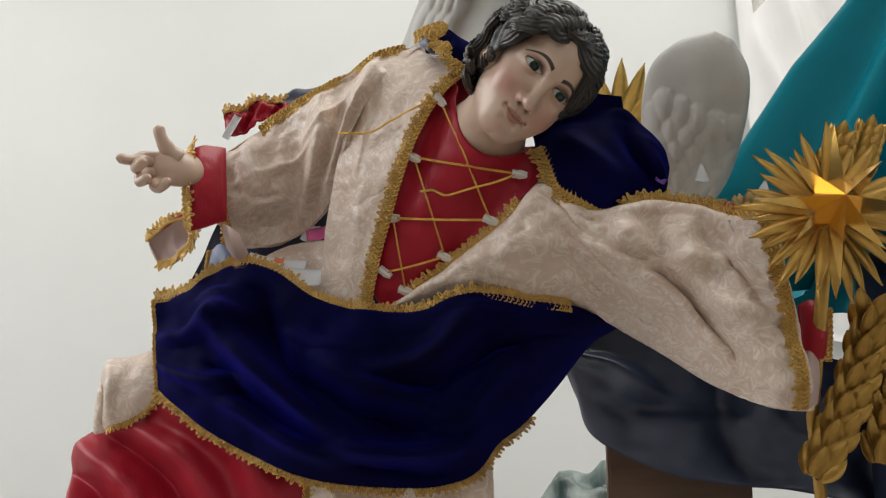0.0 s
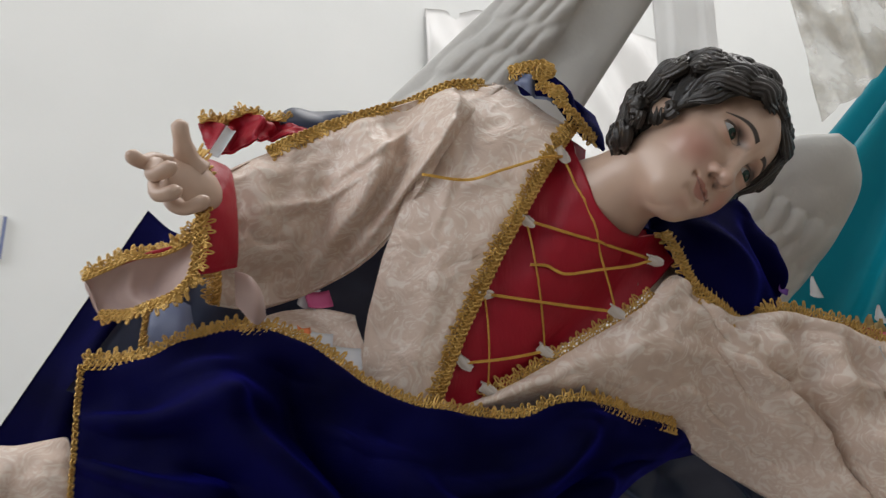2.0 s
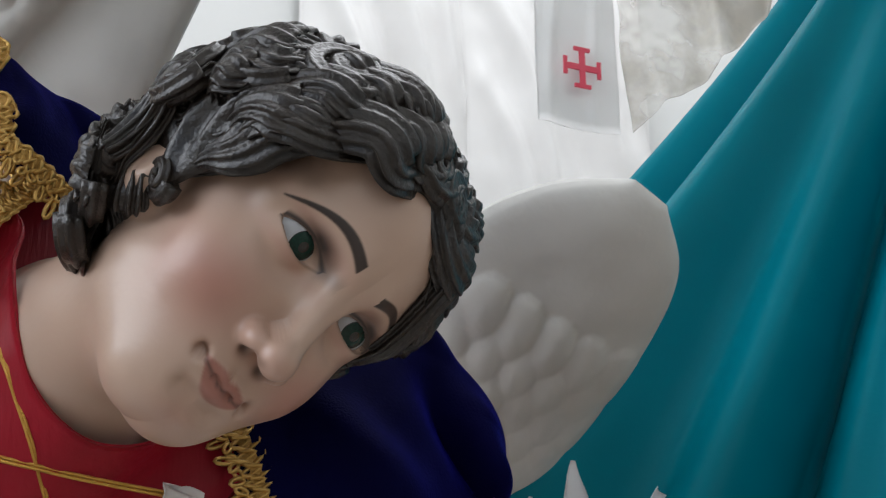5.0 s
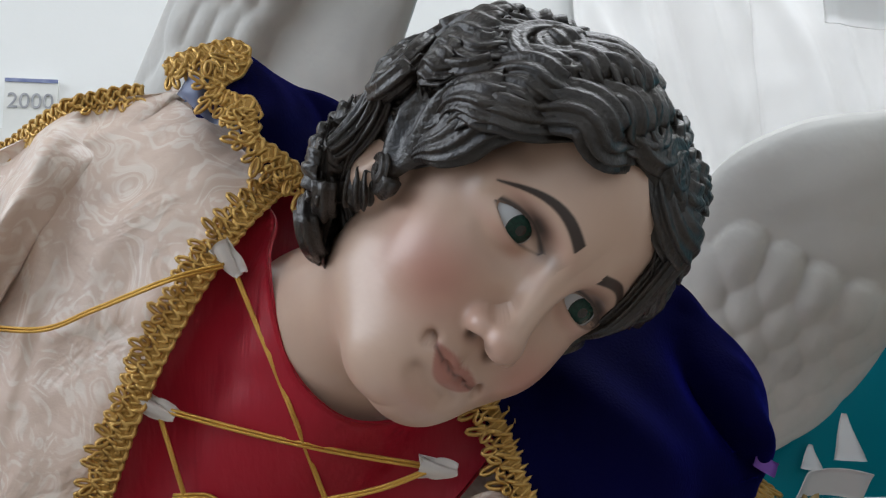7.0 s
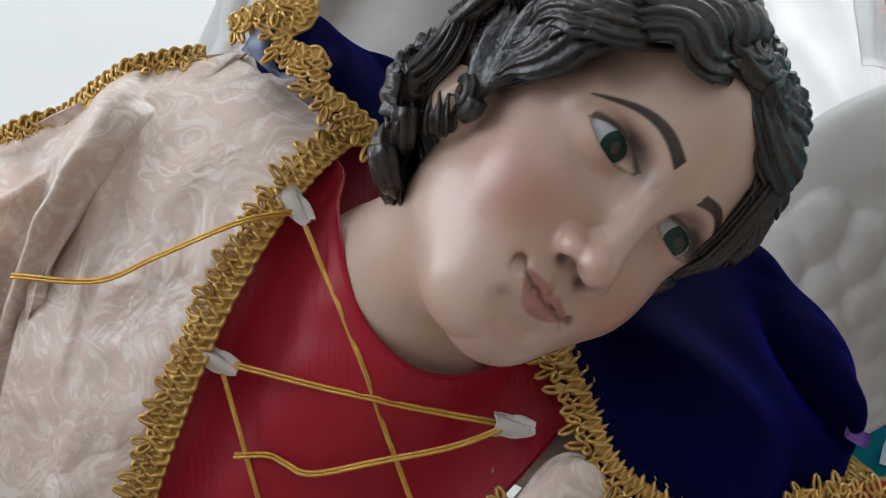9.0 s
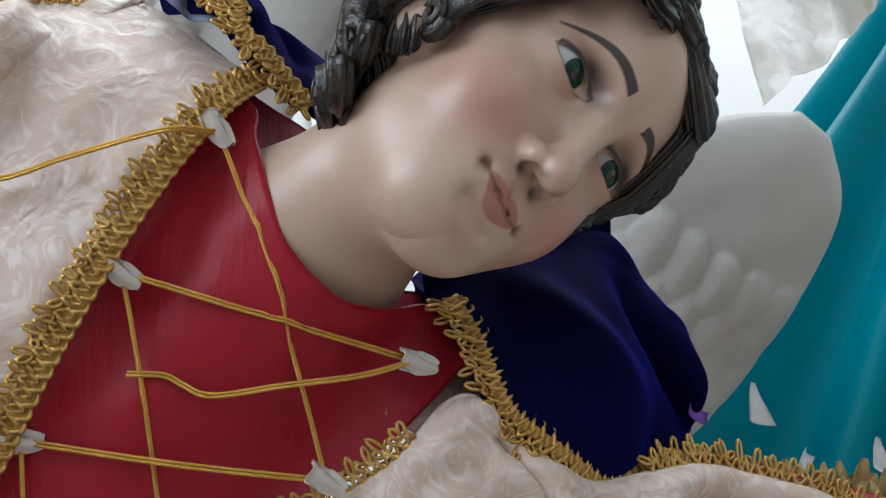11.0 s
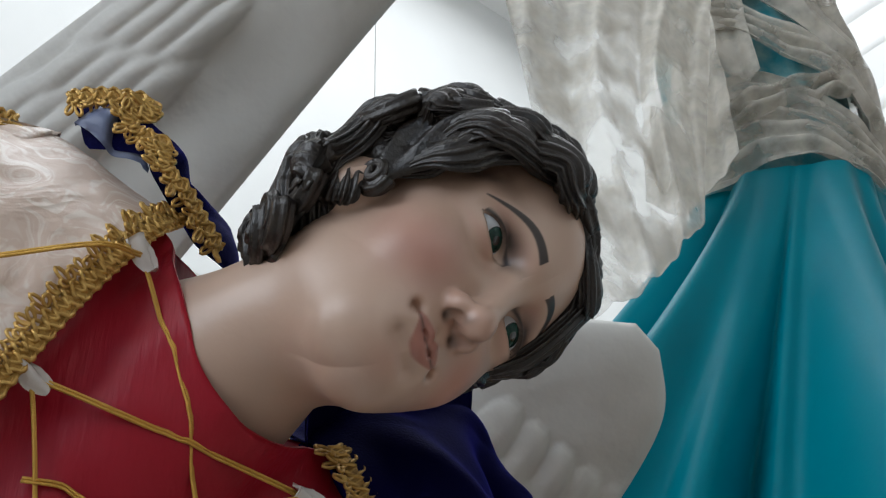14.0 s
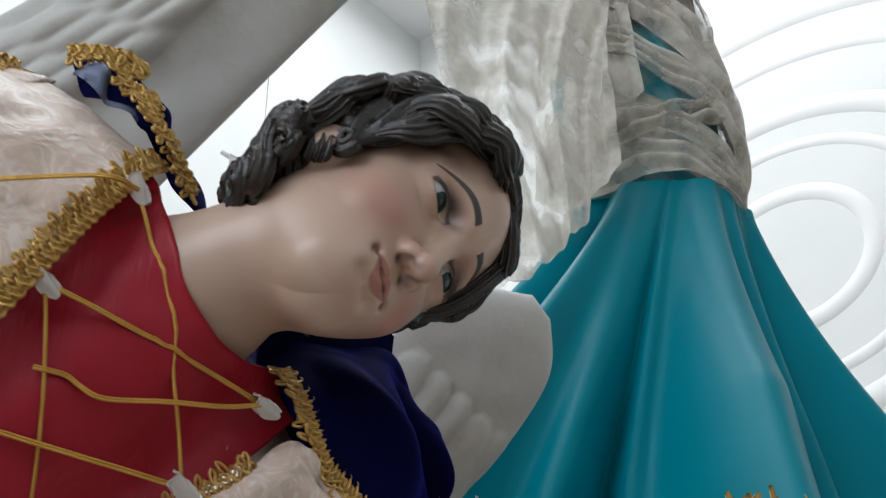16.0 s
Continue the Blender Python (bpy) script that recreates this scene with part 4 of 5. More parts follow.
# ---------------------------------------------------------------- cuffs
cuffs = empty("red_cuff", (-0.33, 1.5, 1.88), "red taffeta cuff with pink lining and gold lace edge", "cuff")
gc = drape([(-0.345, 1.500, 1.981), (-0.332, 1.510, 1.988), (-0.308, 1.530, 1.991)], [(-0.340, 1.490, 1.856), (-0.317, 1.500, 1.866), (-0.296, 1.510, 1.877)], 40, 40, 0.035, (), 0.003, 30, seed=7, upower=0.15)
sheet("cuff", gc, M_RED, cuffs)
lace("cuff_lace", gc[2], cuffs, 0.012, out=-1, lift=0.006, toward=(-0.7, -1, 0))
gc2 = drape([(-0.433, 1.600, 1.874), (-0.394, 1.570, 1.889), (-0.355, 1.530, 1.894), (-0.338, 1.500, 1.911)], [(-0.413, 1.600, 1.837), (-0.383, 1.580, 1.837), (-0.352, 1.530, 1.846), (-0.334, 1.500, 1.867)], 40, 30, -0.02, [(0.3, 0.0, 0.4, 1.0, 0.1, 0.012), (0.6, 0.0, 0.7, 1.0, 0.1, -0.01)], 0.002, 30, seed=8)
sheet("cuff_fall", gc2, M_LINING, cuffs, "pink lined hanging cuff end")
lace("cuff_lace", gc2[:, -1], cuffs, 0.008, out=1)
lace("cuff_lace", gc2[:, 0], cuffs, 0.008, out=-1)
gc3 = drape([(-0.427, 1.595, 1.881), (-0.393, 1.565, 1.892), (-0.356, 1.525, 1.897)], [(-0.431, 1.600, 1.873), (-0.394, 1.570, 1.887), (-0.355, 1.530, 1.892)], 30, 8, 0.004, (), 0.001, 30)
sheet("cuff_fold", gc3, M_RED, cuffs)
gc4 = drape([(-0.301, 1.500, 1.870), (-0.288, 1.490, 1.863), (-0.274, 1.500, 1.854)], [(-0.295, 1.510, 1.837), (-0.276, 1.500, 1.817), (-0.263, 1.510, 1.829)], 24, 24, 0.015, (), 0.002, 30)
sheet("cuff_lining", gc4, M_LINING, cuffs, "pink inner fold of the sleeve")
ruff = drape([(-0.332, 1.600, 2.071), (-0.307, 1.600, 2.077), (-0.282, 1.600, 2.090), (-0.258, 1.590, 2.087), (-0.222, 1.580, 2.083)], [(-0.321, 1.580, 2.025), (-0.296, 1.580, 2.037), (-0.270, 1.570, 2.048), (-0.243, 1.560, 2.057), (-0.217, 1.550, 2.060)], 60, 16, 0.0, [(0.1, 0, 0.12, 1, 0.04, 0.02), (0.3, 0, 0.32, 1, 0.05, -0.02), (0.5, 0, 0.52, 1, 0.05, 0.02), (0.72, 0, 0.74, 1, 0.05, -0.02)], 0.006, 60)
sheet("shoulder_ruffle", ruff, M_RED, cuffs, "crumpled dark red ruffle with gold edge")
lace("ruffle_lace", ruff[:, 0], cuffs, 0.006, out=-1)

gre = drape([(0.282, 1.400, 1.872), (0.307, 1.395, 1.871), (0.346, 1.380, 1.861), (0.376, 1.360, 1.851), (0.402, 1.330, 1.838)], [(0.279, 1.385, 1.852), (0.303, 1.380, 1.848), (0.341, 1.365, 1.836), (0.370, 1.345, 1.823), (0.398, 1.320, 1.819)], 40, 10, 0.004, (), 0.004, 40)
sheet("undersleeve_edge", gre, M_RED, tunic, "red edge of the undersleeve")
cuff2 = empty("red_cuff", (0.46, 1.36, 1.66), "red taffeta cuff with pink lining beside the gilded star", "cuff")
gd = drape([(0.436, 1.360, 1.724), (0.451, 1.355, 1.730), (0.470, 1.360, 1.721)], [(0.436, 1.370, 1.658), (0.451, 1.365, 1.657), (0.467, 1.370, 1.658)], 30, 30, 0.02, (), 0.002, 30)
sheet("cuff", gd, M_RED, cuff2)
lace("cuff_lace", gd[-1], cuff2, 0.012, out=1)
gd2 = drape([(0.429, 1.370, 1.658), (0.444, 1.360, 1.671), (0.458, 1.365, 1.657)], [(0.421, 1.370, 1.609), (0.435, 1.360, 1.597), (0.452, 1.365, 1.606)], 30, 24, 0.02, (), 0.002, 30)
sheet("cuff_fall", gd2, M_LINING, cuff2, "pink lined hanging cuff end")

# ---------------------------------------------------------------- navy velvet
apron = empty("velvet_overskirt", (-0.05, 1.6, 1.65), "dark navy velvet overskirt edged with gold lace, draped below the waist", "overskirt")
AP_TOP = [(-0.421, 1.625, 1.790), (-0.366, 1.600, 1.793), (-0.327, 1.570, 1.811), (-0.274, 1.525, 1.816), (-0.221, 1.500, 1.798), (-0.175, 1.485, 1.763), (-0.124, 1.470, 1.742), (-0.070, 1.455, 1.734), (-0.018, 1.440, 1.733), (0.022, 1.430, 1.749), (0.069, 1.430, 1.752), (0.135, 1.445, 1.744), (0.188, 1.470, 1.739), (0.243, 1.510, 1.732)]
AP_BOT = [(-0.414, 1.650, 1.660), (-0.369, 1.620, 1.628), (-0.320, 1.595, 1.594), (-0.263, 1.575, 1.565), (-0.205, 1.560, 1.539), (-0.157, 1.552, 1.526), (-0.104, 1.550, 1.520), (-0.051, 1.550, 1.518), (0.002, 1.555, 1.521), (0.047, 1.570, 1.539), (0.078, 1.600, 1.580), (0.115, 1.630, 1.612), (0.165, 1.640, 1.668), (0.211, 1.630, 1.728)]
AP_R = [(0.06, 0.42, 0.22, 0.30, 0.045, 0.050), (0.16, 0.18, 0.42, 0.80, 0.045, 0.060), (0.28, 0.15, 0.5, 0.70, 0.04, -0.042), (0.24, 0.80, 0.62, 0.84, 0.045, 0.055), (0.20, 0.62, 0.55, 0.95, 0.04, -0.040), (0.55, 0.35, 0.74, 0.12, 0.045, 0.042), (0.42, 0.28, 0.60, 0.60, 0.05, 0.045), (0.36, 0.30, 0.44, 0.62, 0.03, 0.030), (0.62, 0.45, 0.85, 0.30, 0.04, -0.030), (0.66, 0.70, 0.80, 0.35, 0.04, 0.032), (0.05, 0.75, 0.25, 0.66, 0.04, 0.035)]
gp = drape(AP_TOP, AP_BOT, 150, 90, 0.040, AP_R, 0.013, 13, seed=9, upower=0.5)
sheet("overskirt_cloth", gp, M_VELVET, apron, thick=-0.004)
lace("hem_lace", gp[:, 0][:135], apron, 0.014, out=-1)
lace("hem_lace", gp[:, -1][:125], apron, 0.015, out=1)
lace("hem_lace", gp[0], apron, 0.013, out=-1)

cape = empty("velvet_cape", (0.22, 1.5, 1.93), "dark navy velvet cape bunched behind the neck, with gold lace edge", "cape")
CA_TOP = [(0.131, 1.430, 1.959), (0.154, 1.415, 1.977), (0.200, 1.400, 1.985), (0.238, 1.395, 1.992), (0.264, 1.405, 1.972), (0.290, 1.415, 1.945), (0.299, 1.425, 1.920)]
CA_BOT = [(0.130, 1.392, 1.933), (0.140, 1.379, 1.907), (0.154, 1.372, 1.872), (0.201, 1.376, 1.848), (0.241, 1.388, 1.863), (0.271, 1.400, 1.869), (0.292, 1.425, 1.885)]
CA_R = [(0.3, 0.2, 0.55, 0.9, 0.09, 0.0168), (0.6, 0.1, 0.8, 0.8, 0.07, -0.0168), (0.8, 0.2, 0.95, 0.8, 0.08, 0.0140)]
gk = drape(CA_TOP, CA_BOT, 80, 60, 0.016, CA_R, 0.006, 16, seed=10)
sheet("cape_fold", gk, M_VELVET, cape, thick=-0.004)
gkb = drape(CA_TOP, CA_BOT, 80, 30, 0.03, (), 0.004, 16, seed=11, toward=(0, 1, 0.2))
sheet("cape_back", gkb, M_VELVET, cape)
gnk = drape([(0.120, 1.400, 1.985), (0.180, 1.385, 2.010), (0.240, 1.395, 2.010)], [(0.134, 1.415, 1.907), (0.190, 1.420, 1.901), (0.257, 1.430, 1.917)], 30, 24, 0.0, (), 0.004, 16)
sheet("cape_neck", gnk, M_VELVET, cape)
lace("cape_lace", gk[:, -1], cape, 0.017, out=1, lift=0.006)
# shoulder side of the cape with its turned-up blue lining
CL_TOP = [(-0.022, 1.435, 2.122), (0.003, 1.430, 2.125), (0.024, 1.440, 2.116), (0.054, 1.446, 2.106), (0.088, 1.450, 2.092)]
CL_BOT = [(-0.015, 1.425, 2.087), (0.007, 1.400, 2.077), (0.014, 1.395, 2.061), (0.034, 1.400, 2.044), (0.074, 1.412, 2.030)]
gl = drape(CL_TOP, CL_BOT, 60, 40, 0.014, [(0.4, 0.1, 0.5, 0.9, 0.08, 0.01), (0.6, 0.0, 0.8, 0.9, 0.07, -0.008)], 0.004, 20, seed=12)
sheet("cape_shoulder", gl, M_VELVET, cape, thick=-0.003)
gl2 = drape([(-0.027, 1.420, 2.098), (-0.017, 1.417, 2.112), (-0.003, 1.415, 2.115), (0.005, 1.410, 2.101)], [(-0.021, 1.415, 2.092), (-0.012, 1.408, 2.082), (0.003, 1.402, 2.075), (0.010, 1.398, 2.070)], 30, 20, 0.010, [(0.5, 0, 0.6, 1, 0.15, -0.01)], 0.003, 30)
sheet("cape_lining", gl2, M_BLUELIN, cape, "grey-blue lining")
lace("cape_lace", [(-0.031, 1.425, 2.111), (-0.016, 1.415, 2.115), (0.004, 1.408, 2.118), (0.005, 1.402, 2.106), (-0.008, 1.402, 2.096), (-0.001, 1.398, 2.085), (0.012, 1.392, 2.079), (0.012, 1.388, 2.061), (0.024, 1.387, 2.052), (0.037, 1.392, 2.043), (0.046, 1.394, 2.036), (0.053, 1.397, 2.032)], cape, 0.012, out=1)
gh = drape([(-0.247, 1.600, 2.093), (-0.227, 1.600, 2.112), (-0.205, 1.600, 2.111), (-0.172, 1.580, 2.110)], [(-0.243, 1.580, 2.081), (-0.220, 1.570, 2.073), (-0.198, 1.560, 2.076), (-0.164, 1.550, 2.095)], 24, 12, 0.01, (), 0.002)
sheet("cape_hump", gh, M_NAVYLIN, cape)
# the part that hangs down behind the arm
gv = drape([(0.150, 1.690, 1.770), (0.245, 1.710, 1.815), (0.366, 1.740, 1.822), (0.457, 1.760, 1.790), (0.579, 1.770, 1.735), (0.735, 1.770, 1.690)], [(0.205, 1.770, 1.668), (0.232, 1.790, 1.606), (0.335, 1.810, 1.556), (0.440, 1.820, 1.535), (0.560, 1.830, 1.525), (0.745, 1.830, 1.482)], 90, 60, 0.05, [(0.08, 0.45, 0.34, 0.62, 0.05, 0.035), (0.20, 0.75, 0.45, 0.55, 0.05, -0.030), (0.35, 0.3, 0.6, 0.9, 0.06, -0.035), (0.45, 0.2, 0.66, 0.65, 0.05, 0.035), (0.6, 0.2, 0.8, 0.9, 0.07, 0.035), (0.82, 0.1, 0.92, 0.9, 0.05, -0.03)], 0.010, 14, seed=13)
sheet("cape_fall", gv, M_NAVYLIN, cape, "dull dark blue inside of the cape")
gbk = drape([(-0.304, 1.630, 1.994), (-0.193, 1.620, 2.062), (-0.054, 1.600, 2.054)], [(-0.427, 1.750, 1.790), (-0.266, 1.720, 1.748), (-0.020, 1.660, 1.738)], 40, 40, 0.0, [(0.3, 0, 0.4, 1, 0.1, 0.02)], 0.01, 10, seed=14)
sheet("cape_behind", gbk, M_NAVYLIN, cape, "dark inside of the cape behind the sleeve")
gbv = drape([(-0.345, 1.860, 2.061), (-0.298, 1.820, 2.008), (-0.221, 1.760, 1.947)], [(-0.503, 1.860, 1.733), (-0.412, 1.820, 1.726), (-0.306, 1.760, 1.724)], 40, 50, 0.0, [(0.3, 0, 0.3, 1, 0.08, 0.02), (0.7, 0, 0.6, 1, 0.08, -0.02)], 0.008, 10, seed=21)
sheet("cape_side", gbv, M_VELVET, cape)
gbl = drape([(-0.357, 1.670, 1.875), (-0.340, 1.660, 1.884), (-0.315, 1.650, 1.874)], [(-0.360, 1.670, 1.826), (-0.335, 1.655, 1.827), (-0.306, 1.640, 1.828)], 20, 20, 0.01, (), 0.003, 30)
sheet("cape_lining", gbl, M_BLUELIN, cape, "grey-blue lining")
lace("cape_lace", gbl[0], cape, 0.008, out=-1)

# ---------------------------------------------------------------- skirts below
skirt = empty("red_skirt", (-0.35, 1.75, 1.5), "deep red cloth skirt with long folds under the velvet", "skirt")
g5 = drape([(-0.411, 1.660, 1.662), (-0.488, 1.700, 1.629), (-0.558, 1.740, 1.586), (-0.572, 1.760, 1.549), (-0.550, 1.760, 1.511)], [(-0.140, 1.600, 1.506), (-0.172, 1.620, 1.446), (-0.272, 1.660, 1.407), (-0.410, 1.700, 1.381), (-0.573, 1.720, 1.364)], 80, 70, 0.03,
           [(0.05, 0.1, 0.15, 0.9, 0.06, 0.02), (0.3, 0.0, 0.3, 0.9, 0.06, 0.03), (0.45, 0.0, 0.42, 0.9, 0.05, -0.03), (0.62, 0.0, 0.55, 0.9, 0.06, 0.03), (0.78, 0.0, 0.7, 0.9, 0.05, -0.025), (0.9, 0.0, 0.9, 0.9, 0.06, 0.03)], 0.006, 14, seed=15)
sheet("skirt_cloth", g5, M_RED, skirt)
g6 = drape([(-0.426, 1.670, 1.722), (-0.471, 1.680, 1.711), (-0.508, 1.690, 1.702), (-0.522, 1.700, 1.641)], [(-0.414, 1.650, 1.652), (-0.431, 1.655, 1.635), (-0.462, 1.660, 1.616), (-0.518, 1.690, 1.600)], 50, 40, 0.02, [(0.55, 0.0, 0.6, 1.0, 0.08, 0.015), (0.75, 0, 0.78, 1, 0.05, -0.012)], 0.004, 25, seed=16)
sheet("tunic_hem", g6, M_SATIN, tunic, "bunched cream hem")
lace("hem_lace", g6[:38, -1], tunic, 0.010, out=-1)
g7 = drape([(-0.181, 1.580, 1.537), (-0.106, 1.570, 1.527), (-0.014, 1.570, 1.526), (0.071, 1.600, 1.576)], [(-0.183, 1.600, 1.416), (-0.106, 1.600, 1.409), (-0.014, 1.600, 1.409), (0.078, 1.620, 1.417)], 70, 40, 0.02, [(0.2, 0, 0.2, 1, 0.05, 0.02), (0.4, 0, 0.42, 1, 0.05, -0.02), (0.6, 0, 0.6, 1, 0.05, 0.02), (0.8, 0, 0.82, 1, 0.05, -0.015)], 0.005, 20, seed=17)
sheet("tunic_skirt", g7, M_SATIN, tunic, "cream brocade skirt below the velvet")
lace("hem_lace", g7[0], tunic, 0.010, out=-1)
g8 = drape([(-0.282, 1.600, 1.835), (-0.233, 1.600, 1.861), (-0.184, 1.600, 1.873), (-0.148, 1.580, 1.864)], [(-0.248, 1.560, 1.792), (-0.205, 1.550, 1.770), (-0.163, 1.540, 1.755), (-0.131, 1.530, 1.749)], 40, 30, 0.01, [(0.3, 0.2, 0.8, 0.4, 0.1, 0.01)], 0.004, 25, seed=18)
sheet("tunic_waist", g8, M_SATIN, tunic, "gathered cream cloth at the waist")


# ---------------------------------------------------------------- slips of paper
def paper(at, w, h, turn, lean, mat, label, curl=0.004, fold=False):
    n = 7
    g = np.zeros((n, n, 3))
    for i in range(n):
        for j in range(n):
            x, z = (i / (n - 1) - 0.5), (j / (n - 1) - 0.5)
            if fold:
                x *= 1 - 0.85 * (j / (n - 1))
            g[i, j] = (x * w, curl * (1 - 4 * x * x) + 0.3 * curl * math.sin(4 * z), z * h)
    m = pose(*at, lean, 0, 0) @ pose(0, 0, 0, 0, turn, 0)
    g = np.array([[m @ Vector(p) for p in row] for row in g])
    v, f = shell(g, 0.0006)
    return tagged(mesh_object("paper_slip", v, f, mat), label, "paper", "slips of paper on the statue")


paper((-0.195, 1.515, 1.800), 0.068, 0.030, 6, -25, M_PAPER, "folded white paper slip tucked at the waist")
paper((-0.245, 1.530, 1.824), 0.05, 0.024, 12, -25, M_PAPER, "small white paper slip tucked behind the lace")
paper((-0.210, 1.530, 1.818), 0.045, 0.024, 8, -20, M_PAPER, "white paper slip folded on the waist")
paper((-0.222, 1.518, 1.823), 0.014, 0.009, 4, -20, M_ORANGE, "tiny orange paper slip among white ones")
paper((-0.184, 1.600, 1.884), 0.030, 0.022, -10, -15, M_PINK, "bright pink paper slip under the sleeve")
paper((-0.194, 1.605, 1.886), 0.022, 0.03, 15, -15, M_PAPER, "small white paper slip beside the pink one")
paper((-0.310, 1.565, 2.037), 0.012, 0.04, 25, 0, M_PAPER, "narrow white paper slip stuck in the ruffle")
paper((-0.492, 1.720, 1.552), 0.045, 0.012, -8, 0, M_PAPER, "narrow white paper slip on the red skirt")


# ---------------------------------------------------------------- gilded things
def gilded_leaf(base, tip, width, parent, name="gilded_leaf", mat=None):
    """A pointed metal leaf with a raised midrib."""
    b, t = np.array(base), np.array(tip)
    d = t - b
    s = np.cross(d, (0.2, -1, 0.3))
    s /= np.linalg.norm(s)
    nr = np.cross(s, d)
    nr /= np.linalg.norm(nr)
    rows = []
    for u in np.linspace(0, 1, 9):
        w = width * math.sin(math.pi * min(1, 0.12 + 0.88 * u)) ** 0.8 if u < 1 else 0.0003
        c = b + d * u - nr * 0.25 * np.linalg.norm(d) * (u - 0.5) ** 2
        rows.append([c - s * w * 0.5, c - s * w * 0.2 + nr * width * 0.05, c + nr * width * 0.18, c + s * w * 0.2 + nr * width * 0.05, c + s * w * 0.5])
    return sheet(name, np.array(rows), mat or M_GILT, parent, thick=0.0012)


def gilded_palm():
    e = empty("gilded_palm", (0.280, 1.620, 2.087), "gold metal palm leaf ornament standing behind the cape", "ornament")
    base = np.array((0.263, 1.640, 2.030))
    for px, l in ((-0.5, 0.09), (-0.2, 0.12), (0.1, 0.14), (0.35, 0.14), (0.6, 0.12), (0.85, 0.10)):
        d = np.array((math.sin(px) * l, -0.02, math.cos(px) * l))
        gilded_leaf(base, base + d, 0.030, e)
    return e


gilded_palm()


def gilded_star():
    """A faceted foil star before a fan of gilded spikes."""
    c = np.array((0.440, 1.200, 1.803))
    e = empty("gilded_star", c, "shiny faceted gold foil star on a fan of gilded wheat leaves", "star")
    n = 8
    V, F = [c + np.array((0, -0.030, 0))], []
    for i in range(2 * n):
        a = math.pi * i / n + 0.05
        r = (0.092 if (i // 2) % 2 == 0 else 0.072) if i % 2 == 0 else 0.026
        V.append(c + np.array((r * math.sin(a), 0.0, r * math.cos(a))))
    V.append(c + np.array((0, 0.02, 0)))
    for i in range(2 * n):
        F += [(0, 1 + i, 1 + (i + 1) % (2 * n)), (2 * n + 1, 1 + (i + 1) % (2 * n), 1 + i)]
    tube("stem", [c + np.array((0, 0.03, 0)), (0.47, 1.45, 1.6), (0.5, 1.5, 1.05)], 0.008, M_GILT, e, sides=8)
    mesh_object("star_body", V, F, M_FOIL, e, "faceted gold foil star", smooth=False)
    r = random.Random(2)
    for i in range(30):
        a = 2 * math.pi * i / 30 + r.uniform(-0.05, 0.05)
        l = 0.075 + 0.03 * r.random()
        d = np.array((math.sin(a), 0.12 * r.uniform(-1, 1), math.cos(a)))
        b = c + np.array((0, 0.03, 0))
        gilded_leaf(b + d * 0.02, b + d * l, 0.016, e, "gilded_spike")
    return e


gilded_star()


def wheat(path, rows, size, label):
    """An ear of gilded wheat: overlapping pointed grains round a stalk."""
    p = curve(path, rows)
    e = empty("gilded_wheat", path[0], label, "ornament", "gilded wheat ears")
    t = np.gradient(p, axis=0)
    t /= np.linalg.norm(t, axis=1, keepdims=True)
    tube("stalk", p, size * 0.28, M_GILT, e, sides=8)
    for i in range(rows - 1):
        for k in range(4):
            a = k * math.pi / 2 + (i % 2) * math.pi / 4 + 0.3
            s = np.cross(t[i], (0, -1, 0))
            s /= np.linalg.norm(s)
            w = np.cross(s, t[i])
            o = math.cos(a) * s + math.sin(a) * w
            gilded_leaf(p[i] + o * size * 0.2, p[i] + o * size * 0.75 + t[i] * size * 1.1, size * 0.75, e, "grain")
    return e


wheat([(0.463, 1.440, 1.526), (0.500, 1.430, 1.597), (0.527, 1.420, 1.666), (0.540, 1.400, 1.733)], 13, 0.034, "gilded wheat ear of overlapping gold leaves below the star")
wheat([(0.554, 1.460, 1.544), (0.569, 1.450, 1.628), (0.583, 1.440, 1.698)], 9, 0.034, "gilded wheat ear of overlapping gold leaves below the star")
wheat([(0.488, 1.260, 1.862), (0.501, 1.260, 1.896), (0.504, 1.260, 1.904)], 8, 0.022, "small gilded wheat ear above the star")
wheat([(0.442, 1.260, 1.848), (0.465, 1.260, 1.886), (0.471, 1.260, 1.900)], 8, 0.022, "small gilded wheat ear above the star")


def arm_garland():
    """Gilded leaf garland with slips of paper along the outstretched arm."""
    e = empty("leaf_garland", (0.321, 1.420, 1.888), "garland of crumpled gold leaves along the outstretched arm", "garland")
    r = random.Random(5)
    ends = curve([(0.256, 1.410, 1.862), (0.307, 1.410, 1.868), (0.359, 1.400, 1.864), (0.413, 1.385, 1.860), (0.464, 1.370, 1.855), (0.516, 1.345, 1.847)], 52)
    for i, p in enumerate(ends):
        for k in range(3):
            a = r.uniform(-1.4, 1.4)
            l = r.uniform(0.014, 0.026)
            d = np.array((math.sin(a) * l, r.uniform(-0.012, 0.012), math.cos(a) * l))
            q = p + np.array((r.uniform(-0.008, 0.008), r.uniform(-0.01, 0.01), -0.012))
            gilded_leaf(q, q + d, r.uniform(0.014, 0.026), e, "crumpled_leaf", M_CRUMPLE)
    return e


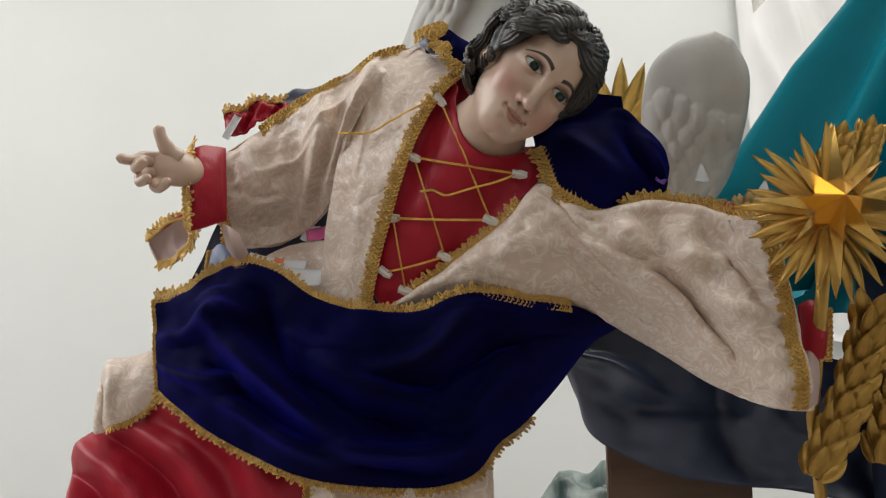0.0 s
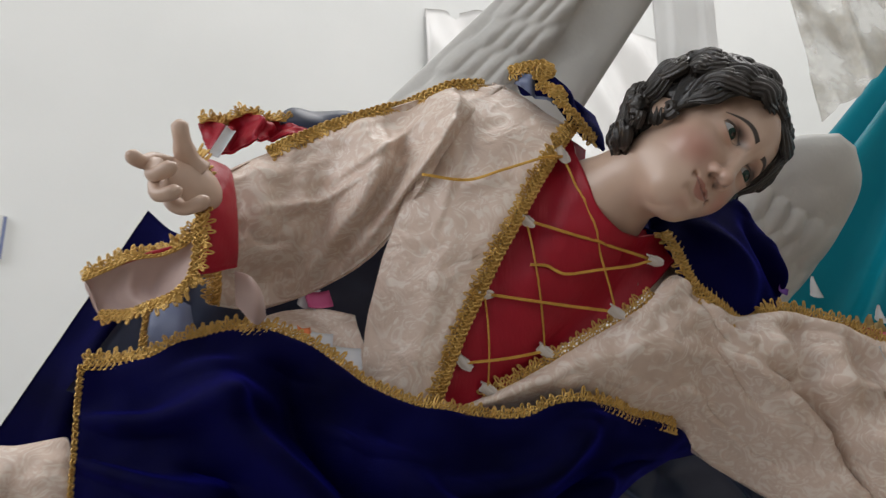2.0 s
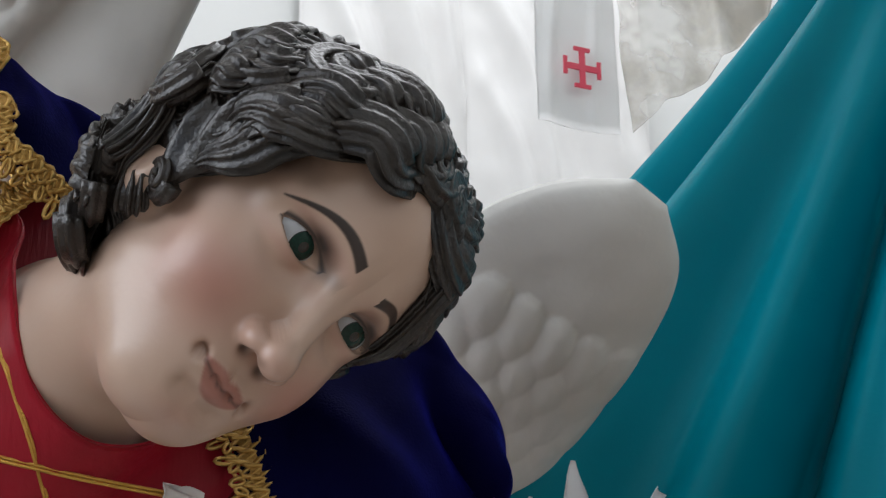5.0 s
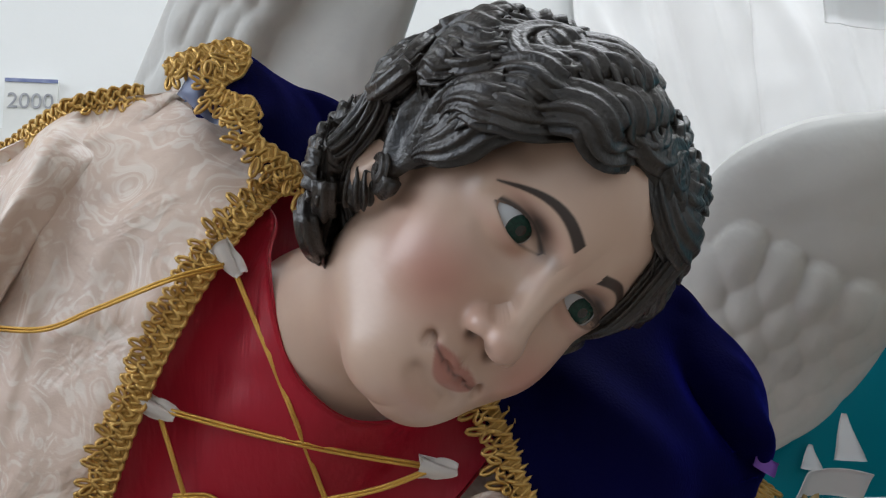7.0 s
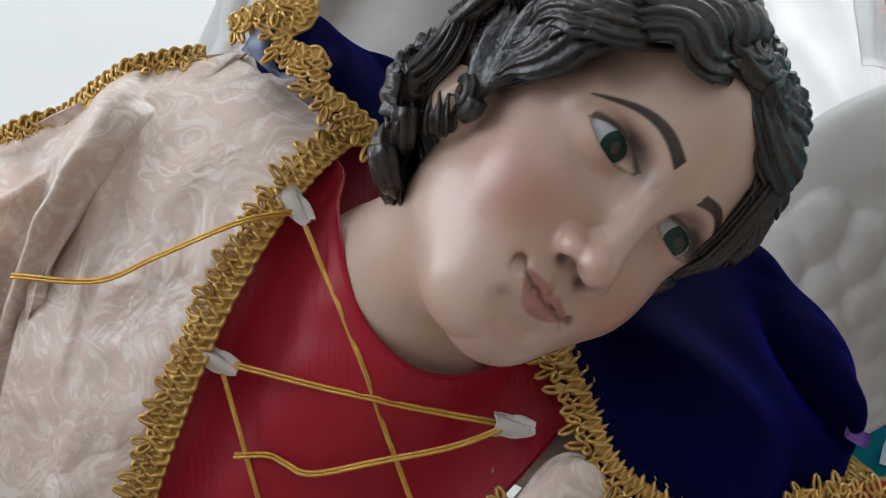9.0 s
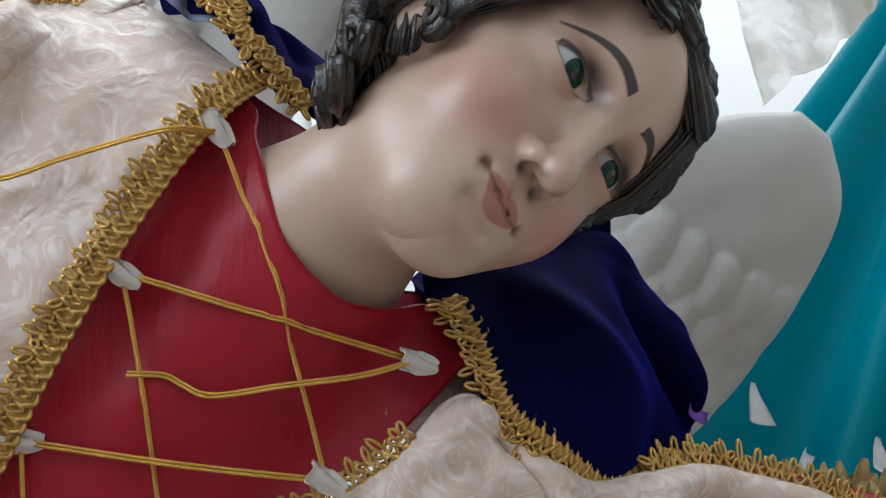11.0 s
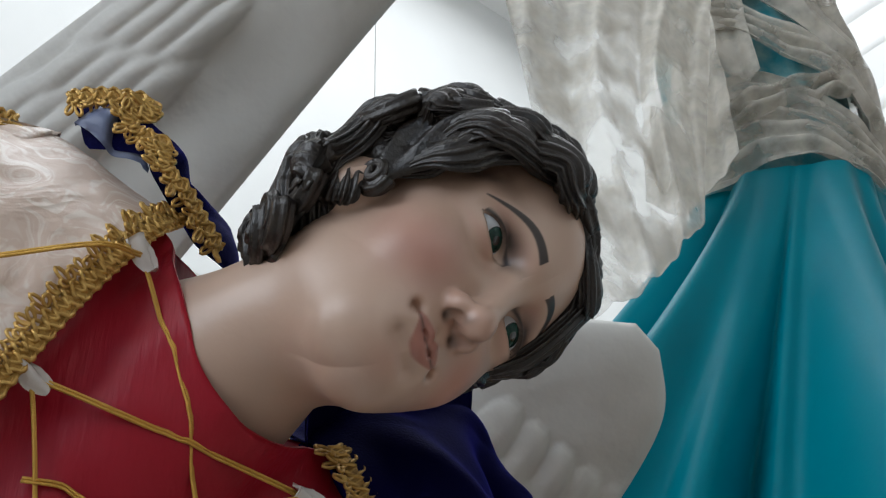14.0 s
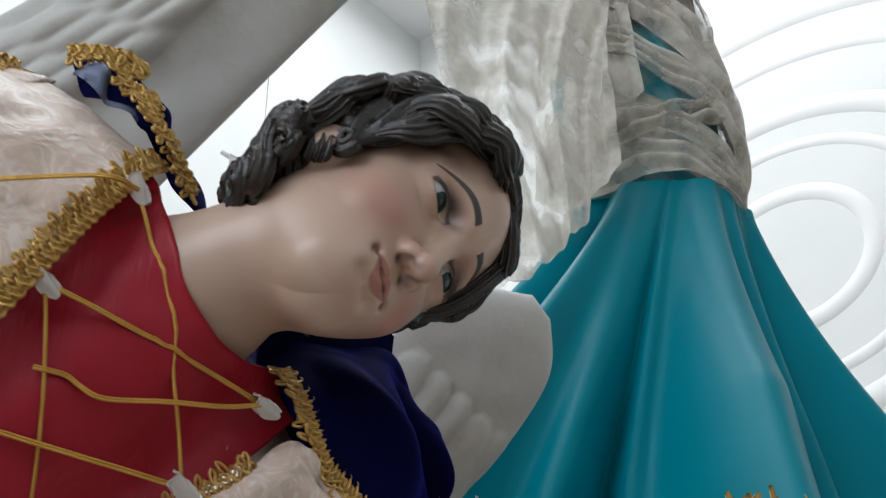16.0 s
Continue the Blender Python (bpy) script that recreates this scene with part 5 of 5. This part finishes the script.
arm_garland()
paper((0.340, 1.400, 1.908), 0.020, 0.026, 4, 0, M_PAPER, "pointed white paper slip in the gold garland", fold=True)
paper((0.398, 1.550, 1.898), 0.018, 0.018, 10, 0, M_PAPER, "pointed white paper slip in the gold garland", fold=True)
paper((0.479, 1.580, 1.886), 0.05, 0.016, -4, 30, M_PAPER, "white paper slip lying on the arm")
paper((0.468, 1.500, 1.900), 0.010, 0.026, 40, 0, M_PAPER, "narrow white paper slip in the gold garland")
paper((0.413, 1.381, 1.880), 0.020, 0.022, 14, 0, M_PAPER, "pointed white paper slip in the gold garland", fold=True)
paper((0.534, 1.420, 1.871), 0.06, 0.016, -3, 30, M_PAPER, "white paper slip lying on the arm")
paper((0.368, 1.470, 1.880), 0.045, 0.022, 5, 50, M_PAPER, "white paper slip lying behind the gold garland")
paper((0.530, 1.460, 1.875), 0.060, 0.022, -6, 50, M_PAPER, "white paper slip lying behind the gold garland")
paper((0.588, 1.440, 1.873), 0.070, 0.024, 3, 50, M_PAPER, "white paper slip lying behind the gold garland")
paper((0.459, 1.360, 1.856), 0.012, 0.006, 20, 0, M_PURPLE, "tiny purple paper slip on the gold garland")
paper((0.285, 1.390, 1.894), 0.014, 0.008, 30, 10, M_PURPLE, "tiny purple paper slip on the gold garland")
paper((0.370, 1.330, 1.811), 0.026, 0.032, -20, 0, M_PAPER, "white paper slip pinned to the red cuff")


# ---------------------------------------------------------------- second figure's dress
SK_X, SK_Y, WAIST = 0.955, 1.533, 2.522
SKIRT_X, SKIRT_Y = 0.90, 1.70


def dress():
    e = empty("teal_dress", (SK_X, SK_Y, 1.87), "teal satin gown with deep folds on a standing figure", "dress")
    n, m = 80, 300
    z = np.linspace(WAIST + 0.02, 1.87, n)[:, None]
    a = np.linspace(0, 2 * np.pi, m, endpoint=False)[None]
    q = WAIST - z
    k = np.clip(q / 0.4, 0, 1)
    w = 8 * a + 0.9 * np.sin(2 * a) + 0.4 * q
    fold = 0.24 * (np.abs(np.sin(0.5 * w)) ** 0.7 - 0.62) + 0.050 * np.sin(15 * a + 1.3 + q) + 0.012 * np.sin(27 * a + 2 * z)
    rad = 0.140 + 0.33 * q + 0.14 * q * q + fold * (0.15 + 0.85 * k) * (0.42 + 0.9 * np.minimum(q, 0.6))
    g = np.stack([SK_X - 0.135 * q + rad * np.cos(a), SK_Y + 0.27 * q + rad * np.sin(a), np.broadcast_to(z, rad.shape)], -1)
    mesh_object("gown_skirt", g.reshape(-1, 3), grid_faces(n, m, 0, True), M_TEAL, e)
    z = np.linspace(3.28, WAIST - 0.02, 50)[:, None]
    a = np.linspace(0, 2 * np.pi, 120, endpoint=False)[None]
    rad = 0.100 + 0.022 * np.cos((z - 2.80) * 5) + 0.005 * np.sin(14 * a + 9 * z)
    g = np.stack([SK_X + rad * np.cos(a), SK_Y + rad * np.sin(a), np.broadcast_to(z, rad.shape)], -1)
    mesh_object("gown_bodice", g.reshape(-1, 3), grid_faces(50, 120, 0, True), M_TEALLACE, e, "teal lace bodice")
    return e


dress()
ped = empty("draped_pedestal", (SKIRT_X, SKIRT_Y, 1.05), "dark cloth-covered pedestal under the teal gown", "pedestal")
tube("pedestal_cloth", [(SKIRT_X, SKIRT_Y, 1.05), (SKIRT_X, SKIRT_Y, 1.4), (SKIRT_X, SKIRT_Y, 1.87)], 0.26, M_NAVYLIN, ped, sides=32, up=(0, 1, 0))


def wrap(z_of, r_of, a0, a1, height, mat, parent, name, seed, n=140, m=30, pleat=0.008, freq=5):
    """A strip of gauze round the figure; its height and distance follow the bearing."""
    g = np.zeros((n, m, 3))
    for i, u in enumerate(np.linspace(0, 1, n)):
        a = a0 + (a1 - a0) * u
        for j, v in enumerate(np.linspace(0, 1, m)):
            z = z_of(u) + height(u) * (v - 0.5) + 0.012 * noise.noise(Vector((u * 9, v * 0.5, seed)))
            r = r_of(u, z) + pleat * math.sin(freq * 2 * math.pi * v + 4 * u + seed) + 0.012 * noise.noise(Vector((u * 7, v * 3, seed)))
            g[i, j] = (SK_X + r * math.cos(a), SK_Y + r * math.sin(a), z)
    return sheet(name, g, mat, parent, thick=0.0012)


def shawl():
    e = empty("gauze_shawl", (SK_X, SK_Y, 2.6), "sheer cream gauze shawl wrapped round the teal gown", "shawl")
    body = lambda u, z: 0.135 + 0.36 * max(0, WAIST - z)
    wrap(lambda u: 2.595 + 0.03 * math.sin(7 * u), body, 2.6, 6.6, lambda u: 0.13 + 0.03 * math.sin(9 * u), M_GAUZE, e, "waist_wrap", 0.0)
    wrap(lambda u: 2.820 - 0.24 * u, lambda u, z: 0.146, 3.3, 6.0, lambda u: 0.06, M_GAUZE, e, "waist_wrap", 1.5, freq=3)
    wrap(lambda u: 2.990 - 0.36 * u, lambda u, z: 0.138 + 0.016 * u, 3.1, 5.9, lambda u: 0.10, M_GAUZE, e, "shoulder_wrap", 2.0, pleat=0.012, freq=3)
    wrap(lambda u: 2.620 + 0.10 * u, lambda u, z: 0.143, 3.2, 5.2, lambda u: 0.04, M_GAUZE, e, "middle_wrap", 3.0, pleat=0.008, freq=2)
    wrap(lambda u: 2.660 + 0.22 * u, lambda u, z: 0.137, 4.2, 6.0, lambda u: 0.04, M_GAUZE, e, "middle_wrap", 5.0, pleat=0.008, freq=2)
    wrap(lambda u: 3.030, lambda u, z: 0.126, 3.6, 5.6, lambda u: 0.34, M_BROWNLACE, e, "lace_cape", 4.0, pleat=0.003, freq=3)
    for a0, wd, r0, r1, z1 in ((3.35, 0.40, 0.14, 0.155, 2.64), (3.25, 0.26, 0.15, 0.25, 2.44), (5.55, 0.30, 0.135, 0.15, 2.68)):
        top = [(SK_X + r0 * math.cos(a0 + k * wd), SK_Y + r0 * math.sin(a0 + k * wd), 3.25) for k in (-1, 0, 1)]
        bot = [(SK_X + r1 * math.cos(a0 + k * wd), SK_Y + r1 * math.sin(a0 + k * wd), z1 + 0.05 * k * k) for k in (-1, -0.2, 1)]
        gg = drape(top, bot, 50, 70, 0.0, [(0.12, 0, 0.15, 1, 0.04, 0.012), (0.32, 0, 0.35, 1, 0.05, -0.012), (0.55, 0, 0.55, 1, 0.05, 0.014), (0.78, 0, 0.75, 1, 0.05, -0.012)], 0.010, 14, seed=a0, toward=(math.cos(a0), math.sin(a0), 0))
        sheet("hanging_end", gg, M_GAUZE, e, thick=0.0010)
    # the long end that hangs down beside the arm
    top = [(0.430, 1.52, 2.64), (0.560, 1.47, 2.70), (0.720, 1.42, 2.78)]
    bot = [(0.440, 1.46, 2.160), (0.500, 1.44, 2.215), (0.600, 1.43, 2.33)]
    gg = drape(top, bot, 60, 90, 0.0, [(0.06, 0, 0.10, 1, 0.035, 0.016), (0.22, 0, 0.24, 1, 0.04, -0.014), (0.40, 0, 0.36, 1, 0.04, 0.018), (0.58, 0, 0.60, 1, 0.04, -0.016), (0.74, 0, 0.70, 1, 0.04, 0.018), (0.92, 0, 0.9, 1, 0.04, -0.012)], 0.012, 12, seed=2.2, toward=(-0.85, -0.5, 0))
    sheet("veil_end", gg, M_GAUZE, e, thick=0.0010)
    cuff = (1.262, 1.530, 3.110)
    tube("gold_cuff", [cuff, (cuff[0] + 0.004, cuff[1], cuff[2] - 0.035)], 0.020, M_GOLD, e, "narrow gold cuff", sides=14, up=(0, -1, 0))
    return e


shawl()


def black_veil():
    g = drape([(1.222, 1.550, 2.439), (1.357, 1.600, 2.499), (1.479, 1.650, 2.535)], [(1.141, 1.500, 2.126), (1.276, 1.550, 2.172), (1.462, 1.620, 2.236)], 24, 40, 0.006, (), 0.006, 10, toward=(-0.6, -0.6, 0))
    v, f = shell(g, 0.004)
    return tagged(mesh_object("black_drape", v, f, M_BLACK), "narrow black cloth hanging beside the teal gown", "cloth")


black_veil()


# ---------------------------------------------------------------- platform and far things
def platform():
    e = empty("altar_platform", (0.5, 2.0, 0), "white cloth-covered platform under the statues", "platform")
    box("table_body", (-0.9, 1.45, 0.0), (2.0, 2.6, 1.0), M_CLOTH, parent=e, bevel=0.02)
    box("table_top", (-0.95, 1.40, 1.0), (2.25, 2.65, 1.05), M_CLOTH, parent=e, bevel=0.015)
    return e


platform()


def rock():
    n, m = 50, 80
    el, az = np.linspace(-0.2, 0.5 * np.pi, n)[:, None], np.linspace(0, 2 * np.pi, m, endpoint=False)[None]
    g = np.stack([0.30 * np.cos(el) * np.cos(az), 0.16 * np.cos(el) * np.sin(az), 0.55 * np.sin(el) + 0 * az], -1)
    p = g.reshape(-1, 3)
    p = p * (1 + 0.12 * value_noise(p, 7, 1.0) + 0.06 * value_noise(p, 22, 2.0))[:, None] + np.array((0.32, 2.12, 1.05))
    return tagged(mesh_object("painted_rock", p, grid_faces(n, m, 0, True), M_ROCK), "dark green and white painted rock at the base of the statue", "rock")


rock()


def board():
    e = empty("wooden_board", (0.388, 1.95, 1.05), "dark brown wooden board standing behind the painted rock", "board")
    box("plank", (0.269, 1.93, 1.05), (0.507, 1.96, 1.614), M_WOOD, parent=e, bevel=0.004)
    box("edge_strip", (0.265, 1.922, 1.615), (0.511, 1.966, 1.627), M_WOOD, parent=e, bevel=0.003)
    return e


board()


def banner():
    """A white processional banner with a red cross on a pole."""
    e = empty("banner", (1.47, 3.08, 3.8), "white cloth banner with a small red cross hung on a rod", "banner")
    tube("pole", [(1.47, 3.09, 3.78), (1.47, 3.09, 6.0), (1.47, 3.09, 8.02)], 0.0015, M_CLOTH, e, sides=10)
    tube("crossbar", [(1.31, 3.085, 3.80), (1.47, 3.085, 3.80), (1.60, 3.085, 3.80)], 0.008, M_CLOTH, e, sides=10)
    g = drape([(1.33, 3.07, 3.80), (1.47, 3.07, 3.80), (1.58, 3.07, 3.80)], [(1.33, 3.06, 2.90), (1.47, 3.06, 2.89), (1.58, 3.06, 2.90)], 40, 40, 0.01, [(0.2, 0, 0.2, 1, 0.06, 0.012), (0.7, 0, 0.72, 1, 0.06, 0.012)], 0.004, 10)
    cloth = sheet("banner_cloth", g, M_CLOTH, e)
    for x0, z0, x1, z1 in ((-0.008, -0.045, 0.008, 0.045), (-0.045, -0.008, -0.0085, 0.008), (0.0085, -0.008, 0.045, 0.008), (-0.024, 0.0455, 0.024, 0.056), (-0.024, -0.056, 0.024, -0.0455), (-0.056, -0.024, -0.0455, 0.024), (0.0455, -0.024, 0.056, 0.024)):
        box("red_cross_bar", (1.449 + x0, 3.028, 3.05 + z0), (1.449 + x1, 3.033, 3.05 + z1), M_REDPAINT, "red cross emblem", parent=e)
    return e


banner()


def swag():
    """White cloth swags hung against the wall."""
    e = empty("white_swag", (1.5, 4.9, 3.2), "white draped cloth hanging in curved folds against the wall", "drapery")
    for x0, x1, top, drop in ((1.3, 2.1, 4.6, 2.1), (2.05, 3.1, 4.7, 2.0)):
        g = drape([(x0, 4.985, top), (0.5 * (x0 + x1), 4.985, top + 0.05), (x1, 4.985, top)], [(x0 + 0.05, 4.88, top - drop), (0.5 * (x0 + x1), 4.88, top - drop - 0.2), (x1, 4.88, top - drop + 0.1)], 60, 60, 0.05,
                  [(0.05, 0.1, 0.6, 0.8, 0.05, 0.07), (0.2, 0.0, 0.8, 0.75, 0.05, -0.05), (0.35, 0.0, 0.9, 0.6, 0.06, 0.07), (0.1, 0.4, 0.45, 0.95, 0.05, 0.06), (0.7, 0.0, 0.98, 0.4, 0.05, 0.05)], 0.01, 4)
        sheet("swag", g, M_CLOTH, e)
    return e


swag()
